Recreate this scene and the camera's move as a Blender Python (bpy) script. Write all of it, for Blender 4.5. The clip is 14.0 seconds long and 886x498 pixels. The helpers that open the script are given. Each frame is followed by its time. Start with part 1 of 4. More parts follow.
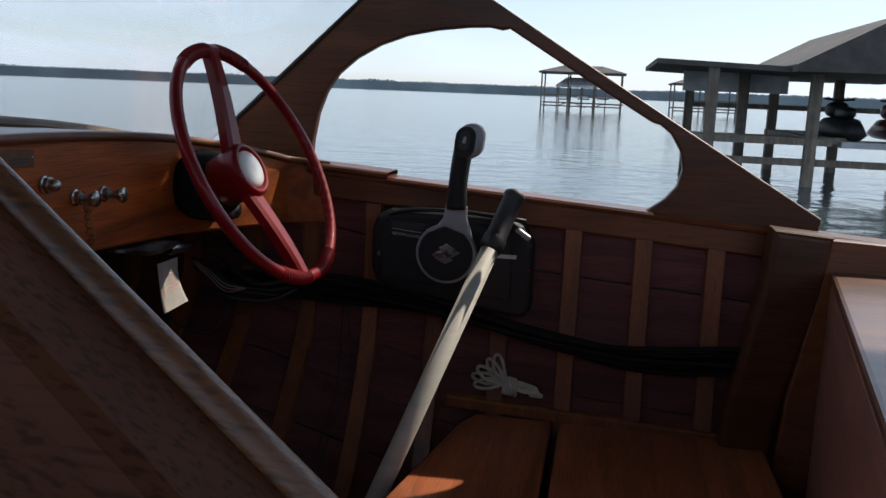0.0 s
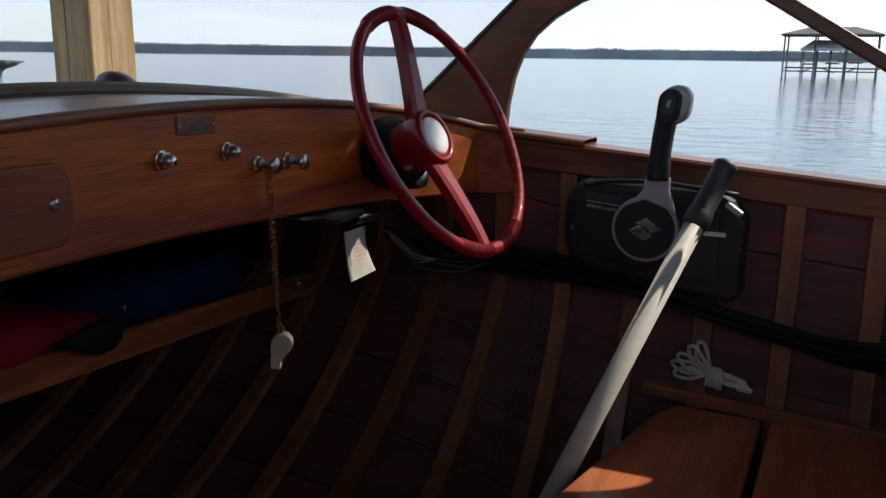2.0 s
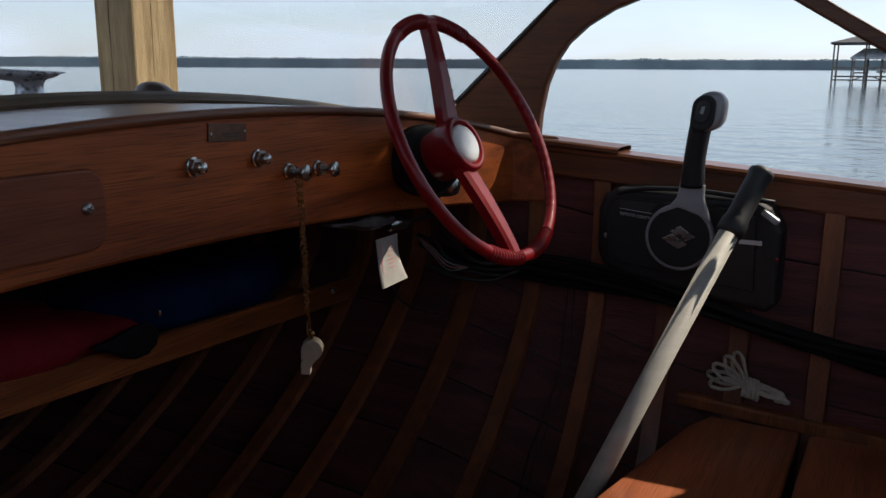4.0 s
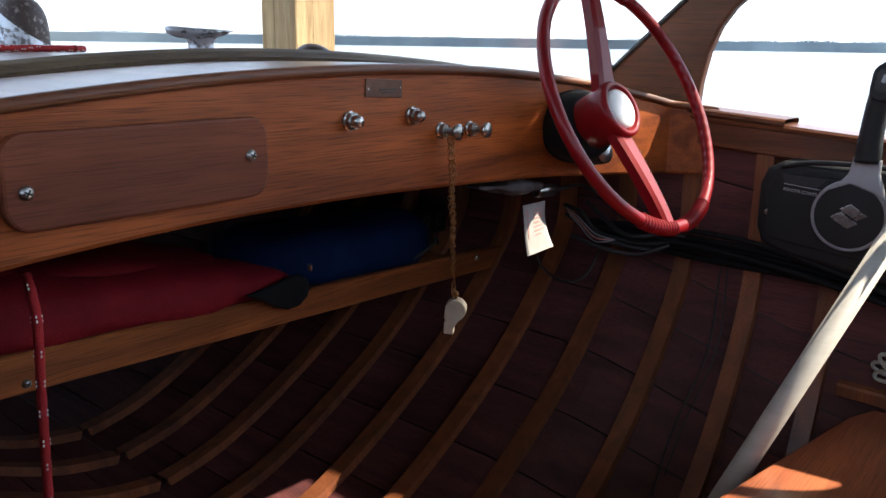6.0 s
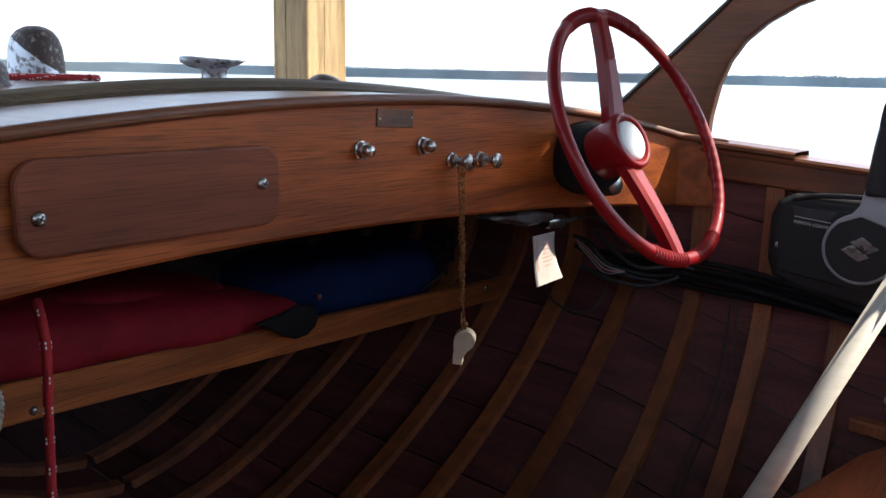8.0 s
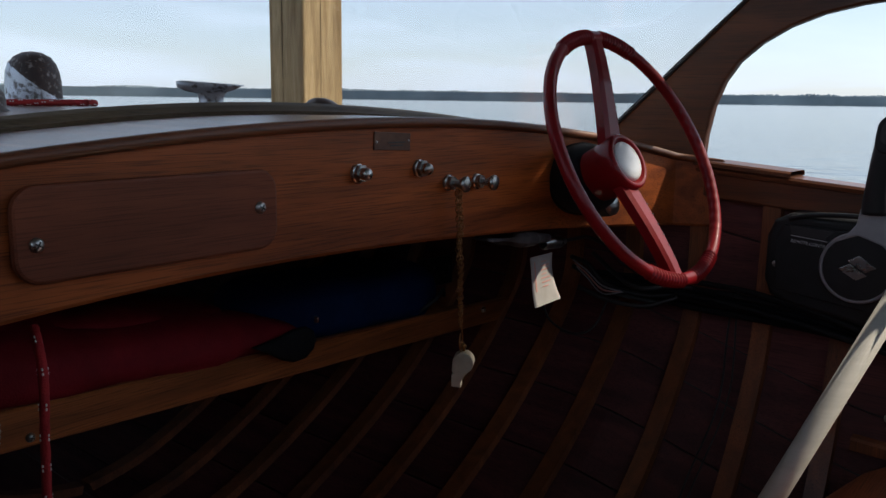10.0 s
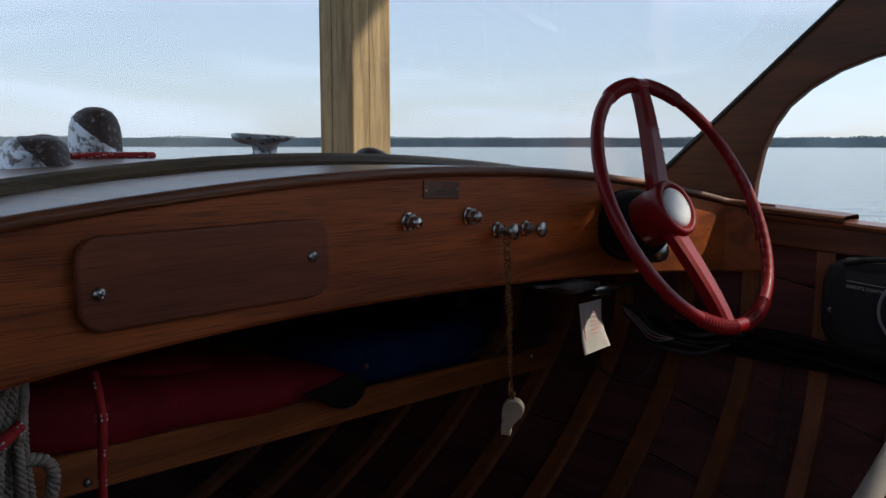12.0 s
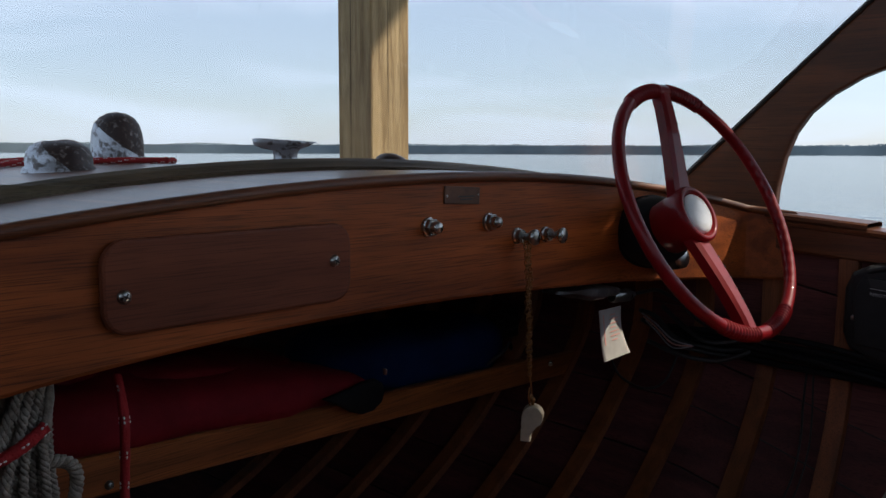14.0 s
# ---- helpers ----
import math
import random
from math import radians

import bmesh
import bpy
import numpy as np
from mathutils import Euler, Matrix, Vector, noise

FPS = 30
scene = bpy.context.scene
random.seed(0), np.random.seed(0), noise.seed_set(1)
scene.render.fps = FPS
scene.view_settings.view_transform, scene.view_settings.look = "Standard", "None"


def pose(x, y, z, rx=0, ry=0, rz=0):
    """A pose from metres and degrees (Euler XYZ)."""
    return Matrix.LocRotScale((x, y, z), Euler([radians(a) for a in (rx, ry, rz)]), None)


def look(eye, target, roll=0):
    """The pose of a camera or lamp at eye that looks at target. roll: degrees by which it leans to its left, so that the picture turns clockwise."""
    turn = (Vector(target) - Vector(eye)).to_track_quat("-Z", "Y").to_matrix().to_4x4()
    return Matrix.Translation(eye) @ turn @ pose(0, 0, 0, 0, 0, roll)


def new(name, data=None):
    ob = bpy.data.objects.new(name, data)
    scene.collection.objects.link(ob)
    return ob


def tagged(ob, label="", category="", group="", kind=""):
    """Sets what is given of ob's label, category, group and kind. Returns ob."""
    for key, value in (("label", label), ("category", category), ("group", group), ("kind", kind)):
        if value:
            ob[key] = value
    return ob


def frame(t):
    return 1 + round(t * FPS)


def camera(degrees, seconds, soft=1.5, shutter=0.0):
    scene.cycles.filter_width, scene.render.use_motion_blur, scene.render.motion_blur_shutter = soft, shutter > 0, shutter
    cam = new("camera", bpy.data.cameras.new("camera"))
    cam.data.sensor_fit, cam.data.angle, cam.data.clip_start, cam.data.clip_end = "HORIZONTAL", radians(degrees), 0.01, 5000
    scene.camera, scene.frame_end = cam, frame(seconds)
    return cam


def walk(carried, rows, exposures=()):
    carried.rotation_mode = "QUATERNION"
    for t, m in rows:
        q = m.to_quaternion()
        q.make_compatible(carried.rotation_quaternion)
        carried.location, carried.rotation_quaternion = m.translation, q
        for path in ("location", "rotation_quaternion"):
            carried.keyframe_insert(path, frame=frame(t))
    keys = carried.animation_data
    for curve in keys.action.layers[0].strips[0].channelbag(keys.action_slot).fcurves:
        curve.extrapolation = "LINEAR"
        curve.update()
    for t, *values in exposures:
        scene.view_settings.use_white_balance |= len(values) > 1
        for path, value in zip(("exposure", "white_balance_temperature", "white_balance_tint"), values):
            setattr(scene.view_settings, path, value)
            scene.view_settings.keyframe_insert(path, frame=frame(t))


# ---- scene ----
cam = camera(55.08, 14.0)
PATH = [
    (0.0, pose(-0.0992, -0.6510, 0.0439, 79.47, -2.19, -79.31)),
    (0.5, pose(-0.0437, -0.6622, 0.0447, 78.05, -1.50, -72.12)),
    (1.0, pose(-0.0067, -0.6681, 0.0431, 77.00, -0.36, -66.10)),
    (1.5, pose(-0.0009, -0.6731, 0.0390, 76.32, -0.58, -64.88)),
    (2.0, pose(-0.0046, -0.6767, 0.0311, 77.19, -0.71, -64.43)),
    (4.5, pose(0.0021, -0.6942, 0.0223, 78.21, 0.03, -59.24)),
    (5.0, pose(0.0010, -0.6879, 0.0099, 77.90, -0.75, -54.06)),
    (5.5, pose(0.0012, -0.6846, 0.0029, 76.85, -1.03, -52.28)),
    (6.0, pose(0.0006, -0.6817, 0.0005, 76.52, -0.83, -51.86)),
    (6.5, pose(0.0007, -0.6807, 0.0002, 77.20, -0.87, -51.82)),
    (7.0, pose(-0.0001, -0.6803, -0.0000, 77.50, -0.93, -51.89)),
    (7.5, pose(0.0006, -0.6783, -0.0011, 77.67, -0.93, -51.71)),
    (8.0, pose(-0.0002, -0.6786, -0.0012, 78.59, -1.19, -51.27)),
    (10.5, pose(-0.0004, -0.6764, 0.0007, 80.33, -0.56, -51.72)),
    (11.0, pose(-0.0005, -0.6754, 0.0011, 80.68, -0.09, -52.04)),
    (11.5, pose(-0.0035, -0.6773, 0.0012, 81.38, 0.01, -50.85)),
    (12.0, pose(-0.0077, -0.6795, 0.0032, 83.07, -0.06, -48.50)),
    (12.5, pose(-0.0100, -0.6812, 0.0042, 84.15, 0.14, -47.41)),
    (13.0, pose(-0.0104, -0.6795, 0.0035, 84.01, 0.15, -47.50)),
    (13.5, pose(-0.0100, -0.6764, 0.0018, 83.69, 0.02, -47.68)),
    (14.0, pose(-0.0121, -0.6750, 0.0009, 83.55, -0.20, -47.44)),
]
EXPOSURES = [(0.0, 0.1), (0.5, -0.1), (1.0, 0.0), (1.5, 0.27), (2.0, 0.36), (4.5, 0.04), (5.0, 0.2), (5.6, 1.0), (6.0, 1.6), (7.0, 1.55), (8.2, 1.48), (9.4, 0.55), (10.3, 0.06), (14.0, 0.05)]
walk(cam, PATH, EXPOSURES)

# ---- sky, sun ----
SUN_AZ, SUN_EL = radians(-130), radians(42.5)      # azimuth from +y, to the left
SUN_DIR = Vector((-math.sin(SUN_AZ) * math.cos(SUN_EL), math.cos(SUN_AZ) * math.cos(SUN_EL), math.sin(SUN_EL)))
world = bpy.data.worlds.new("world")
scene.world = world
world.use_nodes = True
wn, wl = world.node_tree.nodes, world.node_tree.links
sky = wn.new("ShaderNodeTexSky")
sky.sky_type = "NISHITA"
sky.sun_disc = False
sky.sun_elevation = SUN_EL
sky.sun_rotation = -SUN_AZ
sky.air_density, sky.dust_density, sky.ozone_density = 1.0, 0.6, 3.0
coord = wn.new("ShaderNodeTexCoord")
stretch = wn.new("ShaderNodeMapping")
stretch.inputs["Scale"].default_value = (1.6, 1.6, 9.0)
cloud = wn.new("ShaderNodeTexNoise")
cloud.inputs["Scale"].default_value = 1.6
cloud.inputs["Detail"].default_value = 6
cloud.inputs["Distortion"].default_value = 0.5
ramp = wn.new("ShaderNodeValToRGB")
ramp.color_ramp.elements[0].position, ramp.color_ramp.elements[1].position = 0.42, 0.72
ramp.color_ramp.elements[0].color, ramp.color_ramp.elements[1].color = (0.45, 0.45, 0.45, 1), (0.92, 0.92, 0.92, 1)
veil = wn.new("ShaderNodeMix")
veil.data_type = "RGBA"
veil.inputs["B"].default_value = (7.2, 8.5, 10.5, 1)
wl.new(coord.outputs["Generated"], stretch.inputs["Vector"])
wl.new(stretch.outputs["Vector"], cloud.inputs["Vector"])
wl.new(cloud.outputs["Fac"], ramp.inputs["Fac"])
wl.new(ramp.outputs["Color"], veil.inputs["Factor"])
wl.new(sky.outputs["Color"], veil.inputs["A"])
wl.new(veil.outputs["Result"], wn["Background"].inputs["Color"])
wn["Background"].inputs["Strength"].default_value = 0.115
sun = new("sun", bpy.data.lights.new("sun", "SUN"))
sun.data.energy, sun.data.angle, sun.data.color = 5.0, radians(0.6), (1.0, 0.9, 0.76)
sun.matrix_world = look(SUN_DIR * 50, (0, 0, 0))


# ---- materials ----
def material(name, rough=0.5, metal=0.0, color=(0.5, 0.5, 0.5), coat=0.0, spec=0.5):
    m = bpy.data.materials.new(name)
    m.use_nodes = True
    b = m.node_tree.nodes["Principled BSDF"]
    b.inputs["Base Color"].default_value = (*color, 1)
    b.inputs["Roughness"].default_value = rough
    b.inputs["Metallic"].default_value = metal
    b.inputs["Coat Weight"].default_value = coat
    b.inputs["Coat Roughness"].default_value = 0.12
    b.inputs["Specular IOR Level"].default_value = spec
    return m, m.node_tree.nodes, m.node_tree.links, b


def blotched(name, dark, light, scale=(8, 8, 8), detail=6, rough=(0.35, 0.6), metal=0.0, coat=0.0, bump=0.15, fine=90.0, lo=0.3, hi=0.7, spec=0.5, coat_rough=0.12, wear=2.5):
    """Two scales of noise between two colours, with gloss and relief that follow them."""
    m, n, l, b = material(name, rough[0], metal, dark, coat, spec)
    b.inputs["Coat Roughness"].default_value = coat_rough
    tc = n.new("ShaderNodeTexCoord")
    mp = n.new("ShaderNodeMapping")
    mp.inputs["Scale"].default_value = scale
    big = n.new("ShaderNodeTexNoise")
    big.inputs["Scale"].default_value = 1.0
    big.inputs["Detail"].default_value = detail
    big.inputs["Roughness"].default_value = 0.62
    cr = n.new("ShaderNodeValToRGB")
    cr.color_ramp.elements[0].position, cr.color_ramp.elements[1].position = lo, hi
    cr.color_ramp.elements[0].color, cr.color_ramp.elements[1].color = (*dark, 1), (*light, 1)
    small = n.new("ShaderNodeTexNoise")
    small.inputs["Scale"].default_value = fine
    small.inputs["Detail"].default_value = 3
    stain = n.new("ShaderNodeTexNoise")
    stain.inputs["Scale"].default_value = wear
    stain.inputs["Detail"].default_value = 5
    sr = n.new("ShaderNodeMapRange")
    sr.inputs["From Min"].default_value, sr.inputs["From Max"].default_value = 0.35, 0.7
    sr.inputs["To Min"].default_value, sr.inputs["To Max"].default_value = 0.72, 1.12
    mul = n.new("ShaderNodeVectorMath")
    mul.operation = "SCALE"
    rr = n.new("ShaderNodeMapRange")
    rr.inputs["To Min"].default_value, rr.inputs["To Max"].default_value = rough
    bp = n.new("ShaderNodeBump")
    bp.inputs["Strength"].default_value = bump
    bp.inputs["Distance"].default_value = 0.002
    l.new(tc.outputs["Object"], mp.inputs["Vector"])
    l.new(mp.outputs["Vector"], big.inputs["Vector"])
    l.new(tc.outputs["Object"], small.inputs["Vector"])
    l.new(tc.outputs["Object"], stain.inputs["Vector"])
    l.new(big.outputs["Fac"], cr.inputs["Fac"])
    l.new(stain.outputs["Fac"], sr.inputs["Value"])
    l.new(cr.outputs["Color"], mul.inputs[0])
    l.new(sr.outputs["Result"], mul.inputs["Scale"])
    l.new(mul.outputs["Vector"], b.inputs["Base Color"])
    l.new(small.outputs["Fac"], rr.inputs["Value"])
    l.new(rr.outputs["Result"], b.inputs["Roughness"])
    l.new(small.outputs["Fac"], bp.inputs["Height"])
    l.new(bp.outputs["Normal"], b.inputs["Normal"])
    return m


def wood(name, dark, light, along="x", rough=(0.3, 0.5), coat=0.5, bump=0.12, grain=1.0, coat_rough=0.12, pores=0.5, spec=0.5):
    """Long-grained wood: stretched bands, fine dark pores, slow stains, and a shift from piece to piece."""
    m, n, l, b = material(name, rough[0], 0.0, dark, coat, spec)
    b.inputs["Coat Roughness"].default_value = coat_rough
    tc = n.new("ShaderNodeTexCoord")
    info = n.new("ShaderNodeObjectInfo")
    add = n.new("ShaderNodeVectorMath")
    add.operation = "ADD"
    l.new(tc.outputs["Object"], add.inputs[0])
    l.new(info.outputs["Random"], add.inputs[1])

    def stretched(a, c, detail, dist):
        mp = n.new("ShaderNodeMapping")
        s = [c * grain] * 3
        s["xyz".index(along)] = a * grain
        mp.inputs["Scale"].default_value = s
        t = n.new("ShaderNodeTexNoise")
        t.inputs["Scale"].default_value = 1.0
        t.inputs["Detail"].default_value = detail
        t.inputs["Distortion"].default_value = dist
        l.new(add.outputs["Vector"], mp.inputs["Vector"])
        l.new(mp.outputs["Vector"], t.inputs["Vector"])
        return t
    band = stretched(2.2, 30, 6, 0.6)
    pore = stretched(16, 950, 2, 0.0)
    cr = n.new("ShaderNodeValToRGB")
    cr.color_ramp.elements[0].position, cr.color_ramp.elements[1].position = 0.3, 0.72
    cr.color_ramp.elements[0].color, cr.color_ramp.elements[1].color = (*dark, 1), (*light, 1)
    pr = n.new("ShaderNodeMapRange")
    pr.inputs["From Min"].default_value, pr.inputs["From Max"].default_value = 0.34, 0.5
    pr.inputs["To Min"].default_value, pr.inputs["To Max"].default_value = 1 - pores, 1.0
    stain = n.new("ShaderNodeTexNoise")
    stain.inputs["Scale"].default_value = 5.0
    stain.inputs["Detail"].default_value = 5
    sr = n.new("ShaderNodeMapRange")
    sr.inputs["From Min"].default_value, sr.inputs["From Max"].default_value = 0.3, 0.7
    sr.inputs["To Min"].default_value, sr.inputs["To Max"].default_value = 0.7, 1.15
    vr = n.new("ShaderNodeMapRange")
    vr.inputs["To Min"].default_value, vr.inputs["To Max"].default_value = 0.82, 1.12
    l.new(info.outputs["Random"], vr.inputs["Value"])
    l.new(band.outputs["Fac"], cr.inputs["Fac"])
    l.new(pore.outputs["Fac"], pr.inputs["Value"])
    l.new(add.outputs["Vector"], stain.inputs["Vector"])
    l.new(stain.outputs["Fac"], sr.inputs["Value"])
    last = cr.outputs["Color"]
    for src in (pr, sr, vr):
        mul = n.new("ShaderNodeVectorMath")
        mul.operation = "SCALE"
        l.new(last, mul.inputs[0])
        l.new(src.outputs["Result"], mul.inputs["Scale"])
        last = mul.outputs["Vector"]
    l.new(last, b.inputs["Base Color"])
    rr = n.new("ShaderNodeMapRange")
    rr.inputs["To Min"].default_value, rr.inputs["To Max"].default_value = rough
    l.new(stain.outputs["Fac"], rr.inputs["Value"])
    l.new(rr.outputs["Result"], b.inputs["Roughness"])
    bp = n.new("ShaderNodeBump")
    bp.inputs["Strength"].default_value = bump
    bp.inputs["Distance"].default_value = 0.001
    l.new(pore.outputs["Fac"], bp.inputs["Height"])
    l.new(bp.outputs["Normal"], b.inputs["Normal"])
    return m


MAHOGANY = wood("dash_mahogany", (0.17, 0.036, 0.008), (0.52, 0.126, 0.024), "x", (0.45, 0.6), 0.05, pores=0.55, spec=0.25)
NOSING = wood("nosing_mahogany", (0.075, 0.022, 0.008), (0.19, 0.056, 0.016), "x", (0.4, 0.55), 0.12, spec=0.3)
GLOVE = wood("glovebox_mahogany", (0.115, 0.030, 0.014), (0.19, 0.052, 0.023), "x", (0.5, 0.65), 0.03, pores=0.35, spec=0.22)
DECK = wood("deck_mahogany", (0.10, 0.035, 0.015), (0.22, 0.08, 0.03), "y", (0.35, 0.5), 0.45, coat_rough=0.25, bump=0.3, spec=0.3)
FRAME_WOOD = wood("windshield_mahogany", (0.060, 0.018, 0.006), (0.125, 0.039, 0.012), "y", (0.4, 0.55), 0.12, spec=0.3)
PORT_WOOD = wood("port_wing_mahogany", (0.075, 0.024, 0.011), (0.17, 0.054, 0.021), "y", (0.6, 0.8), 0.0)
PORT_WOOD.node_tree.nodes["Principled BSDF"].inputs["Specular IOR Level"].default_value = 0.15
COAMING = wood("coaming_oak", (0.10, 0.070, 0.036), (0.20, 0.145, 0.078), "x", (0.45, 0.6), 0.12, spec=0.3)
RAIL = wood("rail_mahogany", (0.085, 0.025, 0.010), (0.20, 0.060, 0.021), "y", (0.35, 0.55), 0.25, spec=0.35)
PLANK = wood("plank_red_stain", (0.062, 0.019, 0.020), (0.150, 0.043, 0.040), "y", (0.55, 0.8), 0.0, bump=0.3, spec=0.3)
RIB = wood("rib_oak", (0.14, 0.040, 0.013), (0.29, 0.086, 0.025), "z", (0.45, 0.65), 0.15)
SHELF = wood("shelf_mahogany", (0.18, 0.048, 0.012), (0.40, 0.122, 0.031), "x", (0.45, 0.6), 0.1, spec=0.3)
SEAT = wood("seat_plywood", (0.25, 0.064, 0.027), (0.50, 0.158, 0.066), "x", (0.24, 0.45), 0.8, bump=0.3, coat_rough=0.2)
AFT_WOOD = wood("after_deck_mahogany", (0.19, 0.075, 0.048), (0.34, 0.14, 0.09), "x", (0.45, 0.6), 0.1, bump=0.3)
# Kept pale so that the unseen ceiling bounces fill light into the boat.
CEILING = wood("unseen_ceiling_boards", (0.58, 0.52, 0.45), (0.74, 0.68, 0.60), "y", (0.6, 0.8), 0.0, grain=0.3)
PINE = wood("post_pine", (0.30, 0.19, 0.075), (0.64, 0.47, 0.24), "z", (0.6, 0.8), 0.0, bump=0.5, grain=1.6)
RED = blotched("wheel_red_enamel", (0.15, 0.002, 0.004), (0.205, 0.003, 0.006), (20, 20, 20), rough=(0.42, 0.55), coat=0.28, bump=0.02, spec=0.12, coat_rough=0.03)
BLACK = blotched("black_plastic", (0.008, 0.008, 0.009), (0.015, 0.015, 0.016), (30, 30, 30), rough=(0.45, 0.6), bump=0.1, fine=500, spec=0.3)
RUBBER = blotched("black_rubber", (0.008, 0.008, 0.009), (0.02, 0.02, 0.02), (30, 30, 30), rough=(0.45, 0.65), bump=0.2, fine=300)
BOOT = blotched("matt_black_boot", (0.007, 0.007, 0.008), (0.013, 0.013, 0.014), (30, 30, 30), rough=(0.7, 0.85), bump=0.2, fine=300, spec=0.12)
CHROME = blotched("chrome", (0.36, 0.355, 0.34), (0.56, 0.55, 0.53), (40, 40, 40), rough=(0.2, 0.36), metal=1.0, bump=0.05)
PITTED = blotched("pitted_chrome", (0.16, 0.15, 0.15), (0.62, 0.66, 0.72), (75, 75, 75), rough=(0.3, 0.55), metal=0.6, bump=0.6, fine=160, lo=0.40, hi=0.50)
ALU = blotched("satin_aluminium", (0.42, 0.40, 0.355), (0.53, 0.505, 0.45), (6, 6, 60), rough=(0.55, 0.7), metal=0.05, bump=0.06, fine=220, spec=0.35)
SILVER = blotched("silver_paint", (0.30, 0.30, 0.32), (0.38, 0.38, 0.40), (30, 30, 30), rough=(0.42, 0.52), metal=0.5, bump=0.02)
BRASS = blotched("tarnished_brass", (0.22, 0.10, 0.04), (0.44, 0.225, 0.09), (90, 90, 90), rough=(0.3, 0.5), metal=1.0, bump=0.1)
WHISTLE = blotched("satin_nickel", (0.55, 0.48, 0.35), (0.72, 0.64, 0.49), (50, 50, 50), rough=(0.38, 0.5), metal=0.55, bump=0.05)
MEDAL = blotched("medallion_cream", (0.72, 0.72, 0.70), (0.86, 0.86, 0.85), (60, 60, 60), rough=(0.25, 0.4), coat=0.5, bump=0.04)
PAPER = blotched("tag_paper", (0.32, 0.30, 0.275), (0.43, 0.41, 0.38), (18, 18, 18), rough=(0.7, 0.85), bump=0.15)
INK = blotched("pink_ink", (0.5, 0.2, 0.16), (0.62, 0.34, 0.3), (60, 60, 60), rough=(0.7, 0.8))
WHITE_INK = blotched("grey_ink", (0.45, 0.45, 0.45), (0.55, 0.55, 0.55), (60, 60, 60), rough=(0.5, 0.6))
VEST = blotched("red_nylon", (0.15, 0.006, 0.011), (0.25, 0.012, 0.019), (14, 14, 14), rough=(0.6, 0.8), bump=0.5, fine=420, spec=0.15)
BLUE = blotched("blue_nylon", (0.003, 0.012, 0.046), (0.006, 0.021, 0.076), (14, 14, 14), rough=(0.7, 0.85), bump=0.5, fine=420, spec=0.1)
ROPE = blotched("cream_rope", (0.40, 0.37, 0.31), (0.62, 0.59, 0.52), (40, 40, 40), rough=(0.8, 0.95), bump=0.6, fine=420)
REDROPE = blotched("red_rope", (0.32, 0.008, 0.012), (0.46, 0.016, 0.02), (60, 60, 60), rough=(0.7, 0.9), bump=0.6, fine=420)
FLECK = blotched("white_fleck", (0.7, 0.68, 0.65), (0.82, 0.8, 0.78), (60, 60, 60), rough=(0.7, 0.9))
STEEL = blotched("screw_steel", (0.32, 0.315, 0.30), (0.46, 0.455, 0.44), (60, 60, 60), rough=(0.2, 0.4), metal=1.0, bump=0.05)
PLASTIC_BAG = blotched("grey_bag_plastic", (0.035, 0.03, 0.03), (0.08, 0.07, 0.07), (25, 25, 25), rough=(0.35, 0.55), bump=0.8, fine=60)
DARKROOF = blotched("roof_shingle", (0.05, 0.045, 0.042), (0.10, 0.09, 0.085), (0.8, 0.8, 0.8), rough=(0.8, 0.95), fine=6)
DOCKWOOD = wood("dock_wood", (0.11, 0.09, 0.07), (0.24, 0.2, 0.16), "z", (0.7, 0.9), 0.0, grain=0.2)
# Lighter and bluer than leaves: distance haze is put into this base colour.
HAZED_TREES = blotched("far_woods", (0.18, 0.225, 0.25), (0.23, 0.275, 0.29), (0.02, 0.02, 0.05), rough=(0.9, 1.0), fine=0.3, spec=0.1, wear=0.01)
LEAF = blotched("shore_leaves", (0.03, 0.055, 0.02), (0.06, 0.1, 0.035), (0.5, 0.5, 0.5), rough=(0.7, 0.9), fine=4, spec=0.2, wear=0.2)
PALEROOF = blotched("pale_metal", (0.45, 0.46, 0.48), (0.6, 0.61, 0.63), (0.6, 0.6, 0.6), rough=(0.4, 0.6), fine=5)
GLASS, gn, gl, gb = material("windshield_glass", 0.0, 0.0, (1, 1, 1))
gb.inputs["Transmission Weight"].default_value = 1.0
gb.inputs["IOR"].default_value = 1.45

WATER, qn, ql, qb = material("lake_water", 0.12, 0.0, (0.035, 0.05, 0.055))
qb.inputs["IOR"].default_value = 1.333
qtc = qn.new("ShaderNodeTexCoord")
heights = []
for sc, det in ((0.9, 4), (0.12, 3)):
    w = qn.new("ShaderNodeTexNoise")
    w.inputs["Scale"].default_value = sc
    w.inputs["Detail"].default_value = det
    ql.new(qtc.outputs["Object"], w.inputs["Vector"])
    heights.append(w)
qb1 = qn.new("ShaderNodeBump")
qb1.inputs["Strength"].default_value, qb1.inputs["Distance"].default_value = 0.5, 0.14
qb2 = qn.new("ShaderNodeBump")
qb2.inputs["Strength"].default_value, qb2.inputs["Distance"].default_value = 0.3, 0.5
ql.new(heights[0].outputs["Fac"], qb1.inputs["Height"])
ql.new(heights[1].outputs["Fac"], qb2.inputs["Height"])
ql.new(qb1.outputs["Normal"], qb2.inputs["Normal"])
ql.new(qb2.outputs["Normal"], qb.inputs["Normal"])


# ---- mesh helpers ----
def part(name, bm, mat, parent=None, label="", smooth=False):
    me = bpy.data.meshes.new(name)
    bmesh.ops.recalc_face_normals(bm, faces=bm.faces)
    for f in bm.faces:
        f.smooth = smooth
    bm.to_mesh(me)
    bm.free()
    me.materials.append(mat)
    ob = new(name, me)
    if parent:
        ob.parent = parent
    if label:
        tagged(ob, label)
